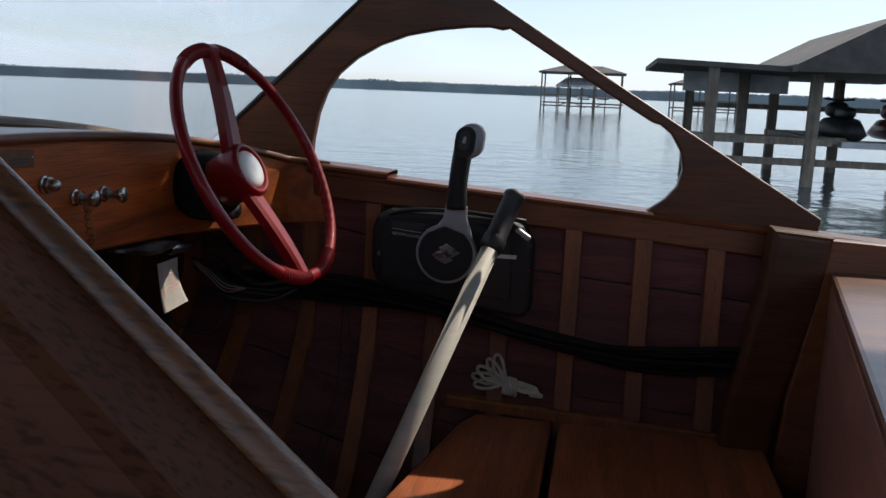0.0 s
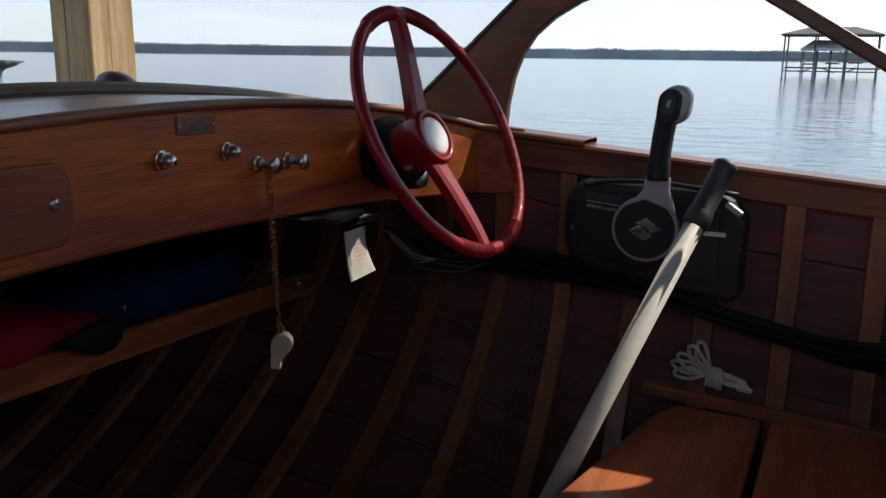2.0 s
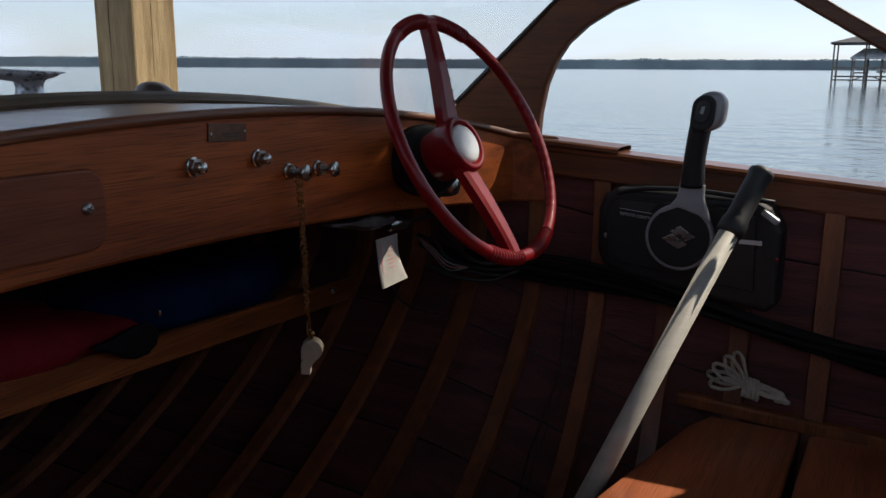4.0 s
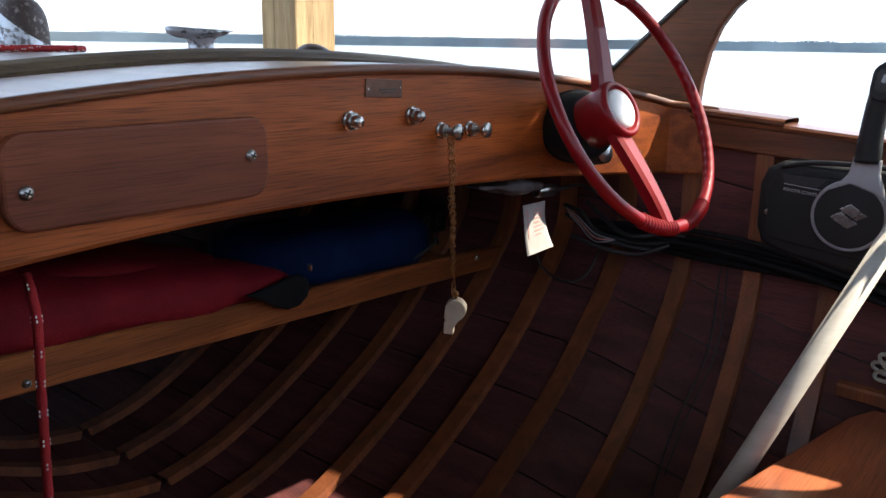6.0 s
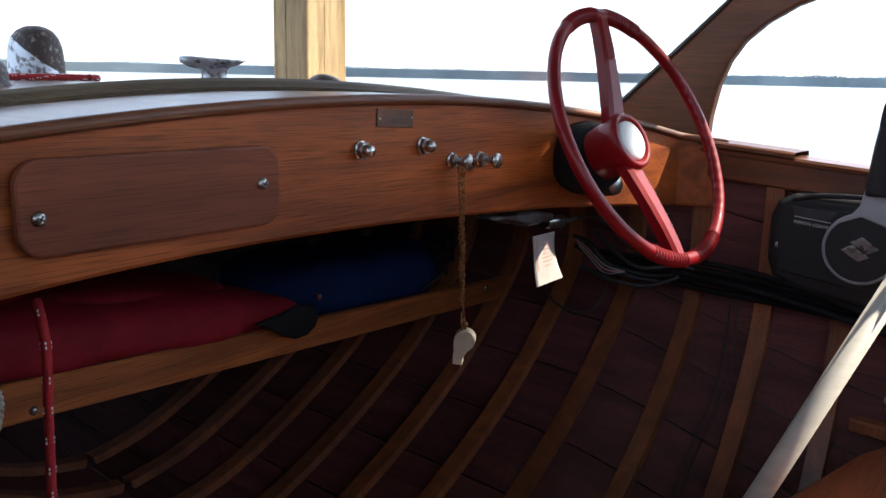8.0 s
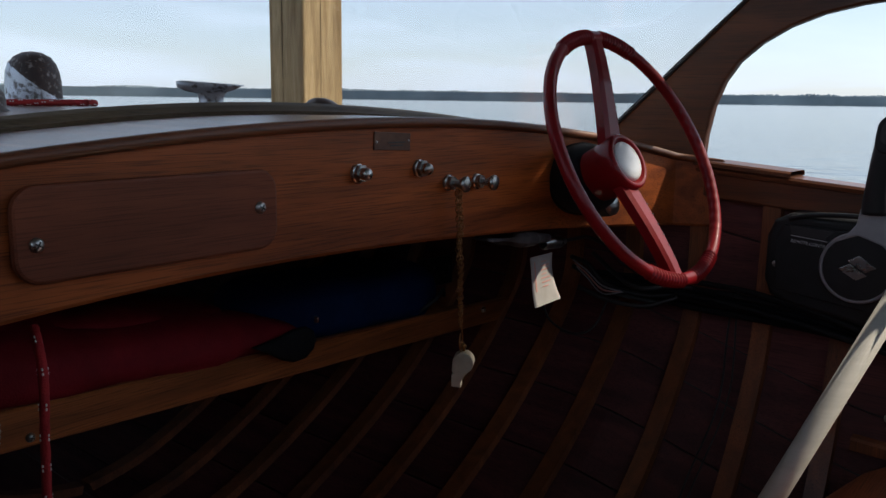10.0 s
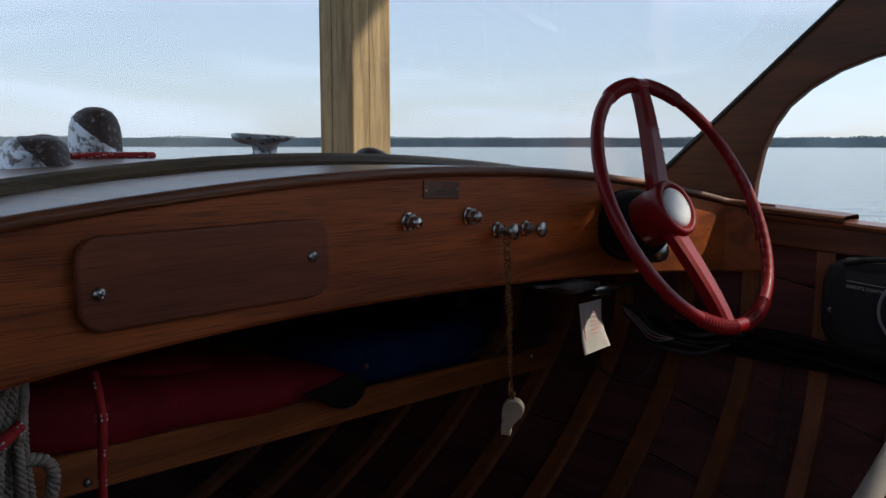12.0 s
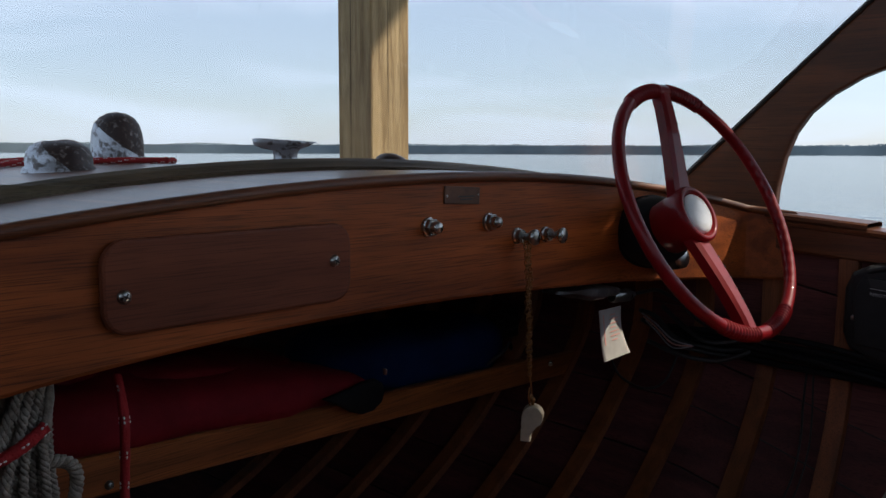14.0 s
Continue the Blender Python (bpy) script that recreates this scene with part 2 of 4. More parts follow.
    return ob


def thing(name, label, category, at=(0, 0, 0), group="", kind=""):
    e = new(name)
    e.location = at
    e.empty_display_size = 0.05
    tagged(e, label, category, group, kind)
    bpy.context.view_layer.update()
    return e


def rel(parent, co):
    """World coordinates into those of a thing that only stands at a place."""
    return Vector(co) - parent.location if parent else Vector(co)


def box(size, at=(0, 0, 0), bevel=0.0, rot=None, segments=2, bm=None):
    b = bmesh.new()
    bmesh.ops.create_cube(b, size=1)
    bmesh.ops.scale(b, vec=size, verts=b.verts)
    if bevel:
        bmesh.ops.bevel(b, geom=b.edges[:], offset=bevel, segments=segments, affect="EDGES", profile=0.5)
    if rot is not None:
        bmesh.ops.rotate(b, cent=(0, 0, 0), matrix=rot, verts=b.verts)
    bmesh.ops.translate(b, vec=at, verts=b.verts)
    return merge(bm, b)


def merge(bm, b):
    if bm is None:
        return b
    me = bpy.data.meshes.new("tmp")
    b.to_mesh(me)
    b.free()
    bm.from_mesh(me)
    bpy.data.meshes.remove(me)
    return bm


def axis_matrix(direction):
    return Vector(direction).to_track_quat("Z", "Y").to_matrix()


def lathe(profile, at=(0, 0, 0), direction=(0, 0, 1), n=28, bm=None):
    """Turn (radius, height) pairs round an axis."""
    b = bmesh.new()
    rings = []
    for r, h in profile:
        if r < 1e-6:
            rings.append([b.verts.new((0, 0, h))])
        else:
            rings.append([b.verts.new((r * math.cos(2 * math.pi * k / n), r * math.sin(2 * math.pi * k / n), h)) for k in range(n)])
    for a, c in zip(rings, rings[1:]):
        for k in range(n):
            if len(a) == 1 and len(c) == 1:
                continue
            if len(a) == 1:
                b.faces.new((a[0], c[k], c[(k + 1) % n]))
            elif len(c) == 1:
                b.faces.new((a[k], c[0], a[(k + 1) % n]))
            else:
                b.faces.new((a[k], c[k], c[(k + 1) % n], a[(k + 1) % n]))
    bmesh.ops.rotate(b, cent=(0, 0, 0), matrix=axis_matrix(direction), verts=b.verts)
    bmesh.ops.translate(b, vec=at, verts=b.verts)
    return merge(bm, b)


def smooth_path(points, steps=8):
    """A Catmull-Rom line through points."""
    p = [Vector(q) for q in points]
    p = [2 * p[0] - p[1]] + p + [2 * p[-1] - p[-2]]
    out = []
    for i in range(1, len(p) - 2):
        for k in range(steps):
            t = k / steps
            a, b, c, d = p[i - 1], p[i], p[i + 1], p[i + 2]
            out.append(0.5 * (2 * b + (c - a) * t + (2 * a - 5 * b + 4 * c - d) * t * t + (3 * b - a - 3 * c + d) * t ** 3))
    out.append(p[-2])
    return out


def tube(points, radius, n=8, closed=False, bm=None, flat=1.0):
    """A round (or flattened) bar along points; radius is a number or a function of 0..1."""
    b = bmesh.new()
    pts = [Vector(p) for p in points]
    rings = []
    up = Vector((0, 0, 1))
    m = len(pts)
    for i, p in enumerate(pts):
        a = pts[(i - 1) % m] if closed or i else p
        c = pts[(i + 1) % m] if closed or i < m - 1 else p
        t = (c - a).normalized()
        s = t.cross(up)
        if s.length < 1e-3:
            s = t.cross(Vector((1, 0, 0)))
        s.normalize()
        u = s.cross(t).normalized()
        r = radius(i / max(1, m - 1)) if callable(radius) else radius
        rings.append([b.verts.new(p + s * (r * math.cos(2 * math.pi * k / n)) + u * (r * flat * math.sin(2 * math.pi * k / n))) for k in range(n)])
    for i in range(m if closed else m - 1):
        a, c = rings[i], rings[(i + 1) % m]
        for k in range(n):
            b.faces.new((a[k], a[(k + 1) % n], c[(k + 1) % n], c[k]))
    if not closed:
        b.faces.new(rings[0])
        b.faces.new(rings[-1][::-1])
    return merge(bm, b)


def slab(outline, thick, to_world, bevel=0.0, bm=None, segments=2):
    """A board from a flat outline [(u, v)], thick along w; to_world maps (u, v, w) to a place."""
    b = bmesh.new()
    low = [b.verts.new((u, v, -thick / 2)) for u, v in outline]
    face = b.faces.new(low)
    ext = bmesh.ops.extrude_face_region(b, geom=[face])
    bmesh.ops.translate(b, vec=(0, 0, thick), verts=[g for g in ext["geom"] if isinstance(g, bmesh.types.BMVert)])
    if bevel:
        rim = [e for e in b.edges if abs(e.verts[0].co.z - e.verts[1].co.z) < 1e-6]
        bmesh.ops.bevel(b, geom=rim, offset=bevel, segments=segments, affect="EDGES", profile=0.5)
    for v in b.verts:
        v.co = to_world(*v.co)
    return merge(bm, b)


def rounded_rect(w, h, r, n=6):
    out = []
    for cx, cy, a0 in ((w / 2 - r, h / 2 - r, 0), (-w / 2 + r, h / 2 - r, 90), (-w / 2 + r, -h / 2 + r, 180), (w / 2 - r, -h / 2 + r, 270)):
        for k in range(n + 1):
            a = radians(a0 + 90 * k / n)
            out.append((cx + r * math.cos(a), cy + r * math.sin(a)))
    return out


def grid_sheet(rows, closed=False):
    """A mesh through rows of points."""
    b = bmesh.new()
    vs = [[b.verts.new(p) for p in row] for row in rows]
    for a, c in zip(vs, vs[1:]):
        k = len(a)
        for i in range(k if closed else k - 1):
            b.faces.new((a[i], a[(i + 1) % k], c[(i + 1) % k], c[i]))
    return b


# ---- the lake and its shore ----
WATER_Z = -1.8
bm = bmesh.new()
bmesh.ops.create_grid(bm, x_segments=2, y_segments=2, size=4800)
bmesh.ops.translate(bm, vec=(0, 0, WATER_Z), verts=bm.verts)
tagged(part("water", bm, WATER), "calm grey-blue lake with fine ripples", "lake", kind="structure")


def far_woods():
    """The opposite shore: a low belt of uneven tree crowns, its haze painted into the colour."""
    rnd = random.Random(4)
    b = bmesh.new()
    for layer, (dist, low, high) in enumerate(((1650, 16.5, 18.5), (1560, 14.5, 17.0))):
        a = 20.0
        while a > -125:
            r = dist + rnd.uniform(-40, 40) + 160 * noise.noise((a * 0.05, layer, 0))
            r = max(r, 1505)
            az = radians(a)
            h = rnd.uniform(low, high) * (1 + 0.22 * noise.noise((a * 0.3, 5 + layer, 0)))
            w = rnd.uniform(3.5, 8.0)
            c = Vector((-math.sin(az) * r, math.cos(az) * r, WATER_Z))
            side = Vector((math.cos(az), math.sin(az), 0))
            back = Vector((-math.sin(az), math.cos(az), 0))
            n = 6
            rings = []
            for k, (f, s) in enumerate(((0, 0.8), (0.35, 1.0), (0.7, 0.85), (0.93, 0.4))):
                rings.append([b.verts.new(c + side * (w * s * rnd.uniform(0.8, 1.2) * math.cos(6.283 * j / n)) + back * (w * s * math.sin(6.283 * j / n)) + Vector((0, 0, h * f))) for j in range(n)])
            tip = b.verts.new(c + Vector((0, 0, h)))
            for p, q in zip(rings, rings[1:]):
                for j in range(n):
                    b.faces.new((p[j], p[(j + 1) % n], q[(j + 1) % n], q[j]))
            for j in range(n):
                b.faces.new((rings[-1][j], rings[-1][(j + 1) % n], tip))
            a -= math.degrees(w * 0.36 / r)
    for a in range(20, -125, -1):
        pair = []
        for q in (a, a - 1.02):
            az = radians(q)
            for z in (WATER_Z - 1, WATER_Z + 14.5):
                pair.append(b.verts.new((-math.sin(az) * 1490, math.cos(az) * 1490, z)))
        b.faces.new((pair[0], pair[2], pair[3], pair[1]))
    return b


tagged(part("far_woods", far_woods(), HAZED_TREES), "low belt of woods on the far shore, haze painted into its blue-grey colour", "woods", kind="stuff")


def lake_house(at, turn, label, width, depth, eave, rise, floor_z, upper):
    """An open boathouse on piles: hip roof, posts, a platform, lower rails."""
    e = thing("boathouse", label, "boathouse", (at[0], at[1], WATER_Z))
    e.rotation_euler = (0, 0, turn)

    def roof(w, d, z, h, mat, name, ridge):
        b = bmesh.new()
        base = [b.verts.new((sx * w / 2, sy * d / 2, z)) for sx, sy in ((-1, -1), (1, -1), (1, 1), (-1, 1))]
        low = [b.verts.new((v.co.x, v.co.y, z - 0.18)) for v in base]
        top = [b.verts.new((s * ridge * w / 2, 0, z + h)) for s in (-1, 1)]
        b.faces.new((base[0], base[1], top[1], top[0]))
        b.faces.new((base[2], base[3], top[0], top[1]))
        b.faces.new((base[1], base[2], top[1]))
        b.faces.new((base[3], base[0], top[0]))
        for i in range(4):
            b.faces.new((base[i], base[(i + 1) % 4], low[(i + 1) % 4], low[i]))
        b.faces.new(low)
        part(name, b, mat, e)
    roof(width, depth, eave, rise, DARKROOF, "roof", 0.45)
    if upper:
        roof(width * 0.60, depth * 0.75, eave - 1.6, 1.0, PALEROOF, "lower_roof", 0.62)
        for i in range(5):
            x = -width * 0.28 + width * 0.14 * i
            for sy in (-1, 1):
                part("inner_post", box((0.13, 0.13, eave - 1.1), (x, sy * depth * 0.3, (eave - 1.6) / 2 - 0.3)), DOCKWOOD, e)
        for i, x in enumerate((-width * 0.25, -width * 0.02, width * 0.2)):
            part("cradle_beam", box((1.5, 0.16, 0.16), (x, -depth * 0.3, floor_z + 0.62 - 0.1 * i)), DOCKWOOD, e)
            part("cradle_beam", box((1.3, 0.14, 0.30), (x + 0.1, depth * 0.1, floor_z + 0.85)), PALEROOF, e)
            part("brace", box((1.7, 0.12, 0.12), (x + 0.5, -depth * 0.32, floor_z - 0.25), 0.0, Matrix.Rotation(0.35 * (-1) ** i, 3, "Y")), DOCKWOOD, e)
    nx = max(3, round(width / 2.4))
    for i in range(nx):
        for sy in (-1, 1):
            x = -width * 0.46 + width * 0.92 * i / (nx - 1)
            part("post", box((0.17, 0.17, eave + 0.5), (x, sy * depth * 0.44, (eave - 0.5) / 2 - 0.1)), DOCKWOOD, e)
    part("platform", box((width * 0.95, depth * 0.3, 0.16), (0, -depth * 0.36, floor_z)), DOCKWOOD, e)
    part("platform", box((width * 0.22, depth * 0.9, 0.16), (-width * 0.38, 0, floor_z)), DOCKWOOD, e)
    for z in (floor_z - 0.35, floor_z + 0.95):
        part("rail", box((width * 0.92, 0.12, 0.14), (0, depth * 0.44, z)), DOCKWOOD, e)
    return e


lake_house((108.0, 2.3), radians(90), "dark-roofed open boathouse on piles far out on the lake", 10.4, 6.4, 4.7, 0.85, 1.0, True)
lake_house((112.0, -12.5), radians(90), "second open boathouse on piles behind the first", 8.0, 7.0, 3.9, 0.7, 0.9, False)

# ---- boat ----
XC = 0.75


def half_beam(y):
    return 0.70 if y <= 0 else 0.70 * (1 - (y / 2.7) ** 2)


def sheer(y):
    return -0.098 + 0.073 * min(y, 0) + 0.03 * max(y, 0)


def deck_z(x, y):
    s = (x - XC) / half_beam(y)
    return -0.022 - 0.062 * s * s - 0.014 * max(0.0, s) ** 6 + 0.004 * y


BOW_SECTION = [(1.0, 0.0), (1.012, 0.13), (0.995, 0.25), (0.875, 0.355), (0.685, 0.47), (0.45, 0.57), (0.20, 0.65), (0.0, 0.68)]
MID_SECTION = [(1.0, 0.0), (0.985, 0.18), (0.955, 0.33), (0.905, 0.47), (0.82, 0.61), (0.66, 0.74), (0.38, 0.83), (0.0, 0.86)]


def section(knots, u):
    """A smooth curve through the knots of a hull section."""
    q = [Vector(k) for k in knots]
    n = len(q) - 1
    i = min(int(u * n), n - 1)
    t = u * n - i
    a, b, c, d = q[max(i - 1, 0)], q[i], q[i + 1], q[min(i + 2, n)]
    return 0.5 * (2 * b + (c - a) * t + (2 * a - 5 * b + 4 * c - d) * t * t + (3 * b - a - 3 * c + d) * t ** 3)


def hull(y, u, side=1, inset=0.0):
    """A place on the inner skin: u from the rail (0) to the keel (1)."""
    w = min(1.0, max(0.0, (y + 0.52) / 0.60))
    w = w * w * (3 - 2 * w)
    q = section(BOW_SECTION, u) * w + section(MID_SECTION, u) * (1 - w)
    b, deep = half_beam(y), 1.0 - 0.05 * max(y, 0)
    scale_in = inset * min(1.0, 0.25 + u * 1.6)
    return Vector((XC + side * max(0.0, b * q.x - inset * (1 - 0.6 * u)), y, sheer(y) - deep * q.y + scale_in * u))


boat_hull = thing("boat_hull", "wooden boat hull with red-stained planks and oak ribs", "boat hull")
STRAKES = [0.0, 0.11, 0.21, 0.31, 0.41, 0.51, 0.61, 0.71, 0.81, 0.91, 1.0]
for side in (1, -1):
    for u0, u1 in zip(STRAKES, STRAKES[1:]):
        rows = []
        for k in range(50):
            y = -1.5 + k * 0.0775
            row = [hull(y, u0 + 0.0014 + (u1 - u0 - 0.0028) * j / 4, side) for j in range(5)]
            row += [hull(y, u1 - 0.0014 - (u1 - u0 - 0.0028) * j / 4, side, -0.014) for j in range(5)]
            rows.append(row)
        part("plank", grid_sheet(rows, True), PLANK, boat_hull)
    backing = grid_sheet([[hull(-1.5 + k * 0.0775, j / 24, side, -0.011) for j in range(25)] for k in range(50)])
    part("caulking", backing, RUBBER, boat_hull)
    for k in range(16):
        y = -1.112 + 0.125 * k
        rows = []
        for j in range(29):
            u = 0.03 + 0.95 * j / 28
            a, c = hull(y, u, side), hull(y, u, side, 0.015)
            w = 0.0165
            rows.append([a + Vector((0, -w, 0)), c + Vector((0, -w + 0.002, 0)), c + Vector((0, w - 0.002, 0)), a + Vector((0, w, 0))])
        part("rib", grid_sheet(rows, True), RIB, boat_hull)
    # clamp under the rail, cap on top
    rows = []
    cap = []
    for k in range(22):
        y = -1.5 + k * 0.17
        b, z = half_beam(y), sheer(y)
        rows.append([Vector((XC + side * (b + dx), y, z + dz)) for dx, dz in ((0, -0.008), (-0.018, -0.008), (-0.018, -0.05), (-0.014, -0.054), (0, -0.054))])
        cap.append([Vector((XC + side * (b + dx), y, z + dz)) for dx, dz in ((0.045, -0.014), (0.048, -0.004), (0.040, 0.0), (-0.022, 0.0), (-0.027, -0.004), (-0.025, -0.010), (-0.01, -0.014))])
    part("clamp", grid_sheet(rows, True), RAIL, boat_hull)
    part("rail_cap", grid_sheet(cap, True), RAIL, boat_hull, "varnished mahogany rail cap")
    strip = []
    for k in range(12):
        y = -0.266 + k * 0.06
        b, z = half_beam(y), sheer(y) + 0.0005
        strip.append([Vector((XC + side * (b + dx), y, z + dz)) for dx, dz in ((0.05, 0.0), (0.05, 0.006), (0.044, 0.009), (-0.024, 0.009), (-0.029, 0.006), (-0.029, 0.0))])
    part("rail_strip", grid_sheet(strip, True), FRAME_WOOD, boat_hull, "dark strip along the rail top")

# floor boards
boat_floor = thing("floor_boards", "dark wooden floor boards in the boat bottom", "floor", kind="structure")
for k in range(7):
    part("plank", box((0.125, 2.2, 0.016), (XC - 0.40 + 0.133 * k, -0.35, -0.80), 0.003), PLANK, boat_floor)

def dash_y(x):
    """The panel leans aft towards the starboard side and turns sharply along it."""
    d, e = x - 1.15, max(0.0, x - 1.400)
    lean = 0.0 if d < -0.04 else (1.875 * (d + 0.04) ** 2 if d < 0.04 else 0.30 * d)
    return -lean - (65.0 * e * e if e < 0.01 else 1.3 * e - 0.0065)


# ---- foredeck and coaming ----
foredeck = thing("foredeck", "glossy varnished mahogany foredeck", "deck")
N = 8
for i in range(N):
    rows = []
    for k in range(31):
        y = 0.001 + 2.55 * k / 30
        b = half_beam(y)
        s0, s1 = -1 + 2 * i / N, -1 + 2 * (i + 1) / N
        row = [Vector((XC + b * (s0 + (s1 - s0) * j / 4), y, 0)) for j in range(5)]
        for v in row:
            v.z = deck_z(v.x, y)
            v.y += dash_y(v.x) * (1 - k / 30) ** 8
        rows.append(row + [Vector((v.x, v.y, v.z - 0.015)) for v in reversed(row)])
    part("plank", grid_sheet(rows, True), DECK, foredeck)


def coaming_y(x):
    return 0.23 - 0.08 * ((x - XC) / 0.6) ** 2


rows = []
for k in range(41):
    x = XC - 0.69 + 1.38 * k / 40
    y = coaming_y(x)
    z = deck_z(x, y)
    rows.append([Vector((x, y + dy, z + dz)) for dy, dz in ((-0.016, 0), (-0.016, 0.005), (-0.014, 0.0065), (-0.0125, 0.0055), (-0.011, 0.0065), (-0.006, 0.0115), (-0.004, 0.011), (-0.002, 0.0125), (0.004, 0.016), (0.012, 0.0155), (0.016, 0.0))])
part("coaming", grid_sheet(rows, True), COAMING, foredeck, "pale brown grooved coaming under the windshield")

# ---- dashboard ----
dash = thing("dashboard", "curved mahogany dashboard with chrome switches", "dashboard")


def dash_top(x):
    return -0.027 - 0.118 * (x - XC) ** 2 - 0.14 * max(0.0, x - 1.1) ** 2


def dash_bottom(x):
    d = x - 0.66
    return -0.1736 - 0.0195 * d - 0.0914 * d * d + 0.067 * d ** 3


rows = []
for k in range(141):
    x = 0.055 + 1.39 * k / 140
    t, b = dash_top(x), dash_bottom(x)
    rows.append([Vector((x, dash_y(x) + y, z)) for y, z in ((0, t), (0, b + 0.004), (0.003, b), (0.019, b), (0.022, b + 0.004), (0.022, t))])
part("panel", grid_sheet(rows, True), MAHOGANY, dash)
rows = []
for k in range(141):
    x = 0.055 + 1.39 * k / 140
    t = dash_top(x)
    rows.append([Vector((x, dash_y(x) + y, t + z)) for y, z in ((-0.001, -0.007), (-0.006, -0.0065), (-0.0085, -0.003), (-0.008, 0.002), (-0.005, 0.0052), (-0.001, 0.0058), (0.006, 0.0052), (0.006, -0.007))])
part("nosing", grid_sheet(rows, True), NOSING, dash, "rounded nosing along the dashboard top", smooth=True)

GX, GZ = 0.438, -0.1115
door = part("glovebox_door", slab(rounded_rect(0.268, 0.081, 0.022), 0.009, lambda u, v, w: Vector((GX + u, -0.0048 - w, GZ + v)), 0.003), GLOVE, dash, "plain brown glovebox door with rounded corners")


def screw(at, parent, r=0.0062, mat=STEEL):
    b = lathe([(0, 0.0042), (r * 0.45, 0.004), (r * 0.8, 0.0028), (r, 0.0008), (r, -0.002), (0, -0.002)], at, (0, -1, 0), 18)
    return part("screw", b, mat, parent, smooth=True)


def cross_screw(at, parent, r=0.0062):
    screw(at, parent, r)
    for k in range(2):
        c = box((r * 1.15, 0.0006, r * 0.24), (0, 0, 0), rot=Matrix.Rotation(0.5 + k * 1.5708, 3, "Y"))
        bmesh.ops.translate(c, vec=(at[0], at[1] - 0.0041, at[2]), verts=c.verts)
        part("slot", c, RUBBER, parent)


cross_screw((0.549, -0.0095, -0.1092), door)
cross_screw((0.322, -0.0095, -0.1189), door)


def switch(x, z):
    b = lathe([(0.0112, 0), (0.0112, 0.0035), (0.0095, 0.0045)], (x, 0, z), (0, -1, 0), 24)
    knob = part("switch", b, CHROME, dash, "chrome push switch with a hexagonal nut")
    part("nut", lathe([(0.0098, 0.0035), (0.0106, 0.0045), (0.0106, 0.0090), (0.0095, 0.0100), (0, 0.0100)], (x, 0, z), (0, -1, 0), 6), STEEL, knob)
    part("button", lathe([(0.0072, 0.0095), (0.0072, 0.0150), (0.0066, 0.0182), (0.0045, 0.0205), (0.0, 0.0212)], (x, 0, z), (0, -1, 0), 24), CHROME, knob, smooth=True)


def pull(x, z):
    k = part("pull_switch", lathe([(0.0105, 0), (0.0105, 0.003), (0.0085, 0.0045), (0.0085, 0.010), (0, 0.010)], (x, 0, z), (0, -1, 0), 24), CHROME, dash, "chrome pull switch with a flared knob")
    part("knob", lathe([(0.004, 0.009), (0.0042, 0.015), (0.0055, 0.020), (0.0085, 0.0255), (0.0104, 0.029), (0.0100, 0.0315), (0.0055, 0.033), (0, 0.0333)], (x, 0, z), (0, -1, 0), 28), CHROME, k, smooth=True)


switch(0.6975, -0.0842)
switch(0.8065, -0.0842)
pull(0.8653, -0.106)
pull(0.9273, -0.108)

plaque = part("plaque", box((0.064, 0.0016, 0.021), (0.7563, -0.001, -0.0496), 0.0006, Matrix.Rotation(0.05, 3, "Y")), blotched("dark_bronze", (0.07, 0.03, 0.02), (0.13, 0.06, 0.035), (60, 60, 60), rough=(0.35, 0.5), metal=0.5), dash, "small dark bronze maker's plate")
for dx in (-0.028, 0.028):
    part("rivet", lathe([(0.0016, 0), (0.0012, 0.0012), (0, 0.0014)], (0.7563 + dx, -0.0018, -0.0496), (0, -1, 0), 10), STEEL, plaque)
for k in range(2):
    part("lettering", box((0.03 - 0.008 * k, 0.0004, 0.0016), (0.763, -0.0019, -0.051 - 0.0035 * k)), RUBBER, plaque)

# ---- steering wheel ----
WC = Vector((1.1084, -0.1498, -0.0734))
WN = Vector((-0.0662, -0.8871, 0.4568)).normalized()


def wheel_frame():
    z = WN
    x = Vector((0, 0, 1)).cross(z).normalized()
    y = z.cross(x)
    return Matrix((x, y, z)).transposed()


WF = wheel_frame()
steering = thing("steering_wheel", "glossy dark red two-spoke steering wheel", "steering wheel", WC)


def wp(u, v, w=0.0):
    return WF @ Vector((u, v, w))


R0 = 0.1842
bm = bmesh.new()
rings = []
NR = 1728
for k in range(NR):
    a = 2 * math.pi * k / NR
    deg = math.degrees(a) % 360
    from_spoke = min(abs(deg - 90), abs(deg - 270))
    grip = 0.0009 * math.cos(k * 2 * math.pi / 10) + 0.0005 if 4 < from_spoke < 29 else 0.0
    scallop = -0.0013 * (0.5 + 0.5 * math.cos(a * 62)) if from_spoke > 44 else 0.0
    ring = []
    for j in range(12):
        q = 2 * math.pi * j / 12
        r = 0.0094 + grip * 1.5
        inner = scallop * max(0.0, -math.cos(q)) ** 1.5
        rad = R0 + (r + inner) * math.cos(q)
        ring.append(bm.verts.new(wp(rad * math.cos(a), rad * math.sin(a), (r * 0.92 + inner * 0.3) * math.sin(q))))
    rings.append(ring)
for k in range(NR):
    a, c = rings[k], rings[(k + 1) % NR]
    for j in range(12):
        bm.faces.new((a[j], a[(j + 1) % 12], c[(j + 1) % 12], c[j]))
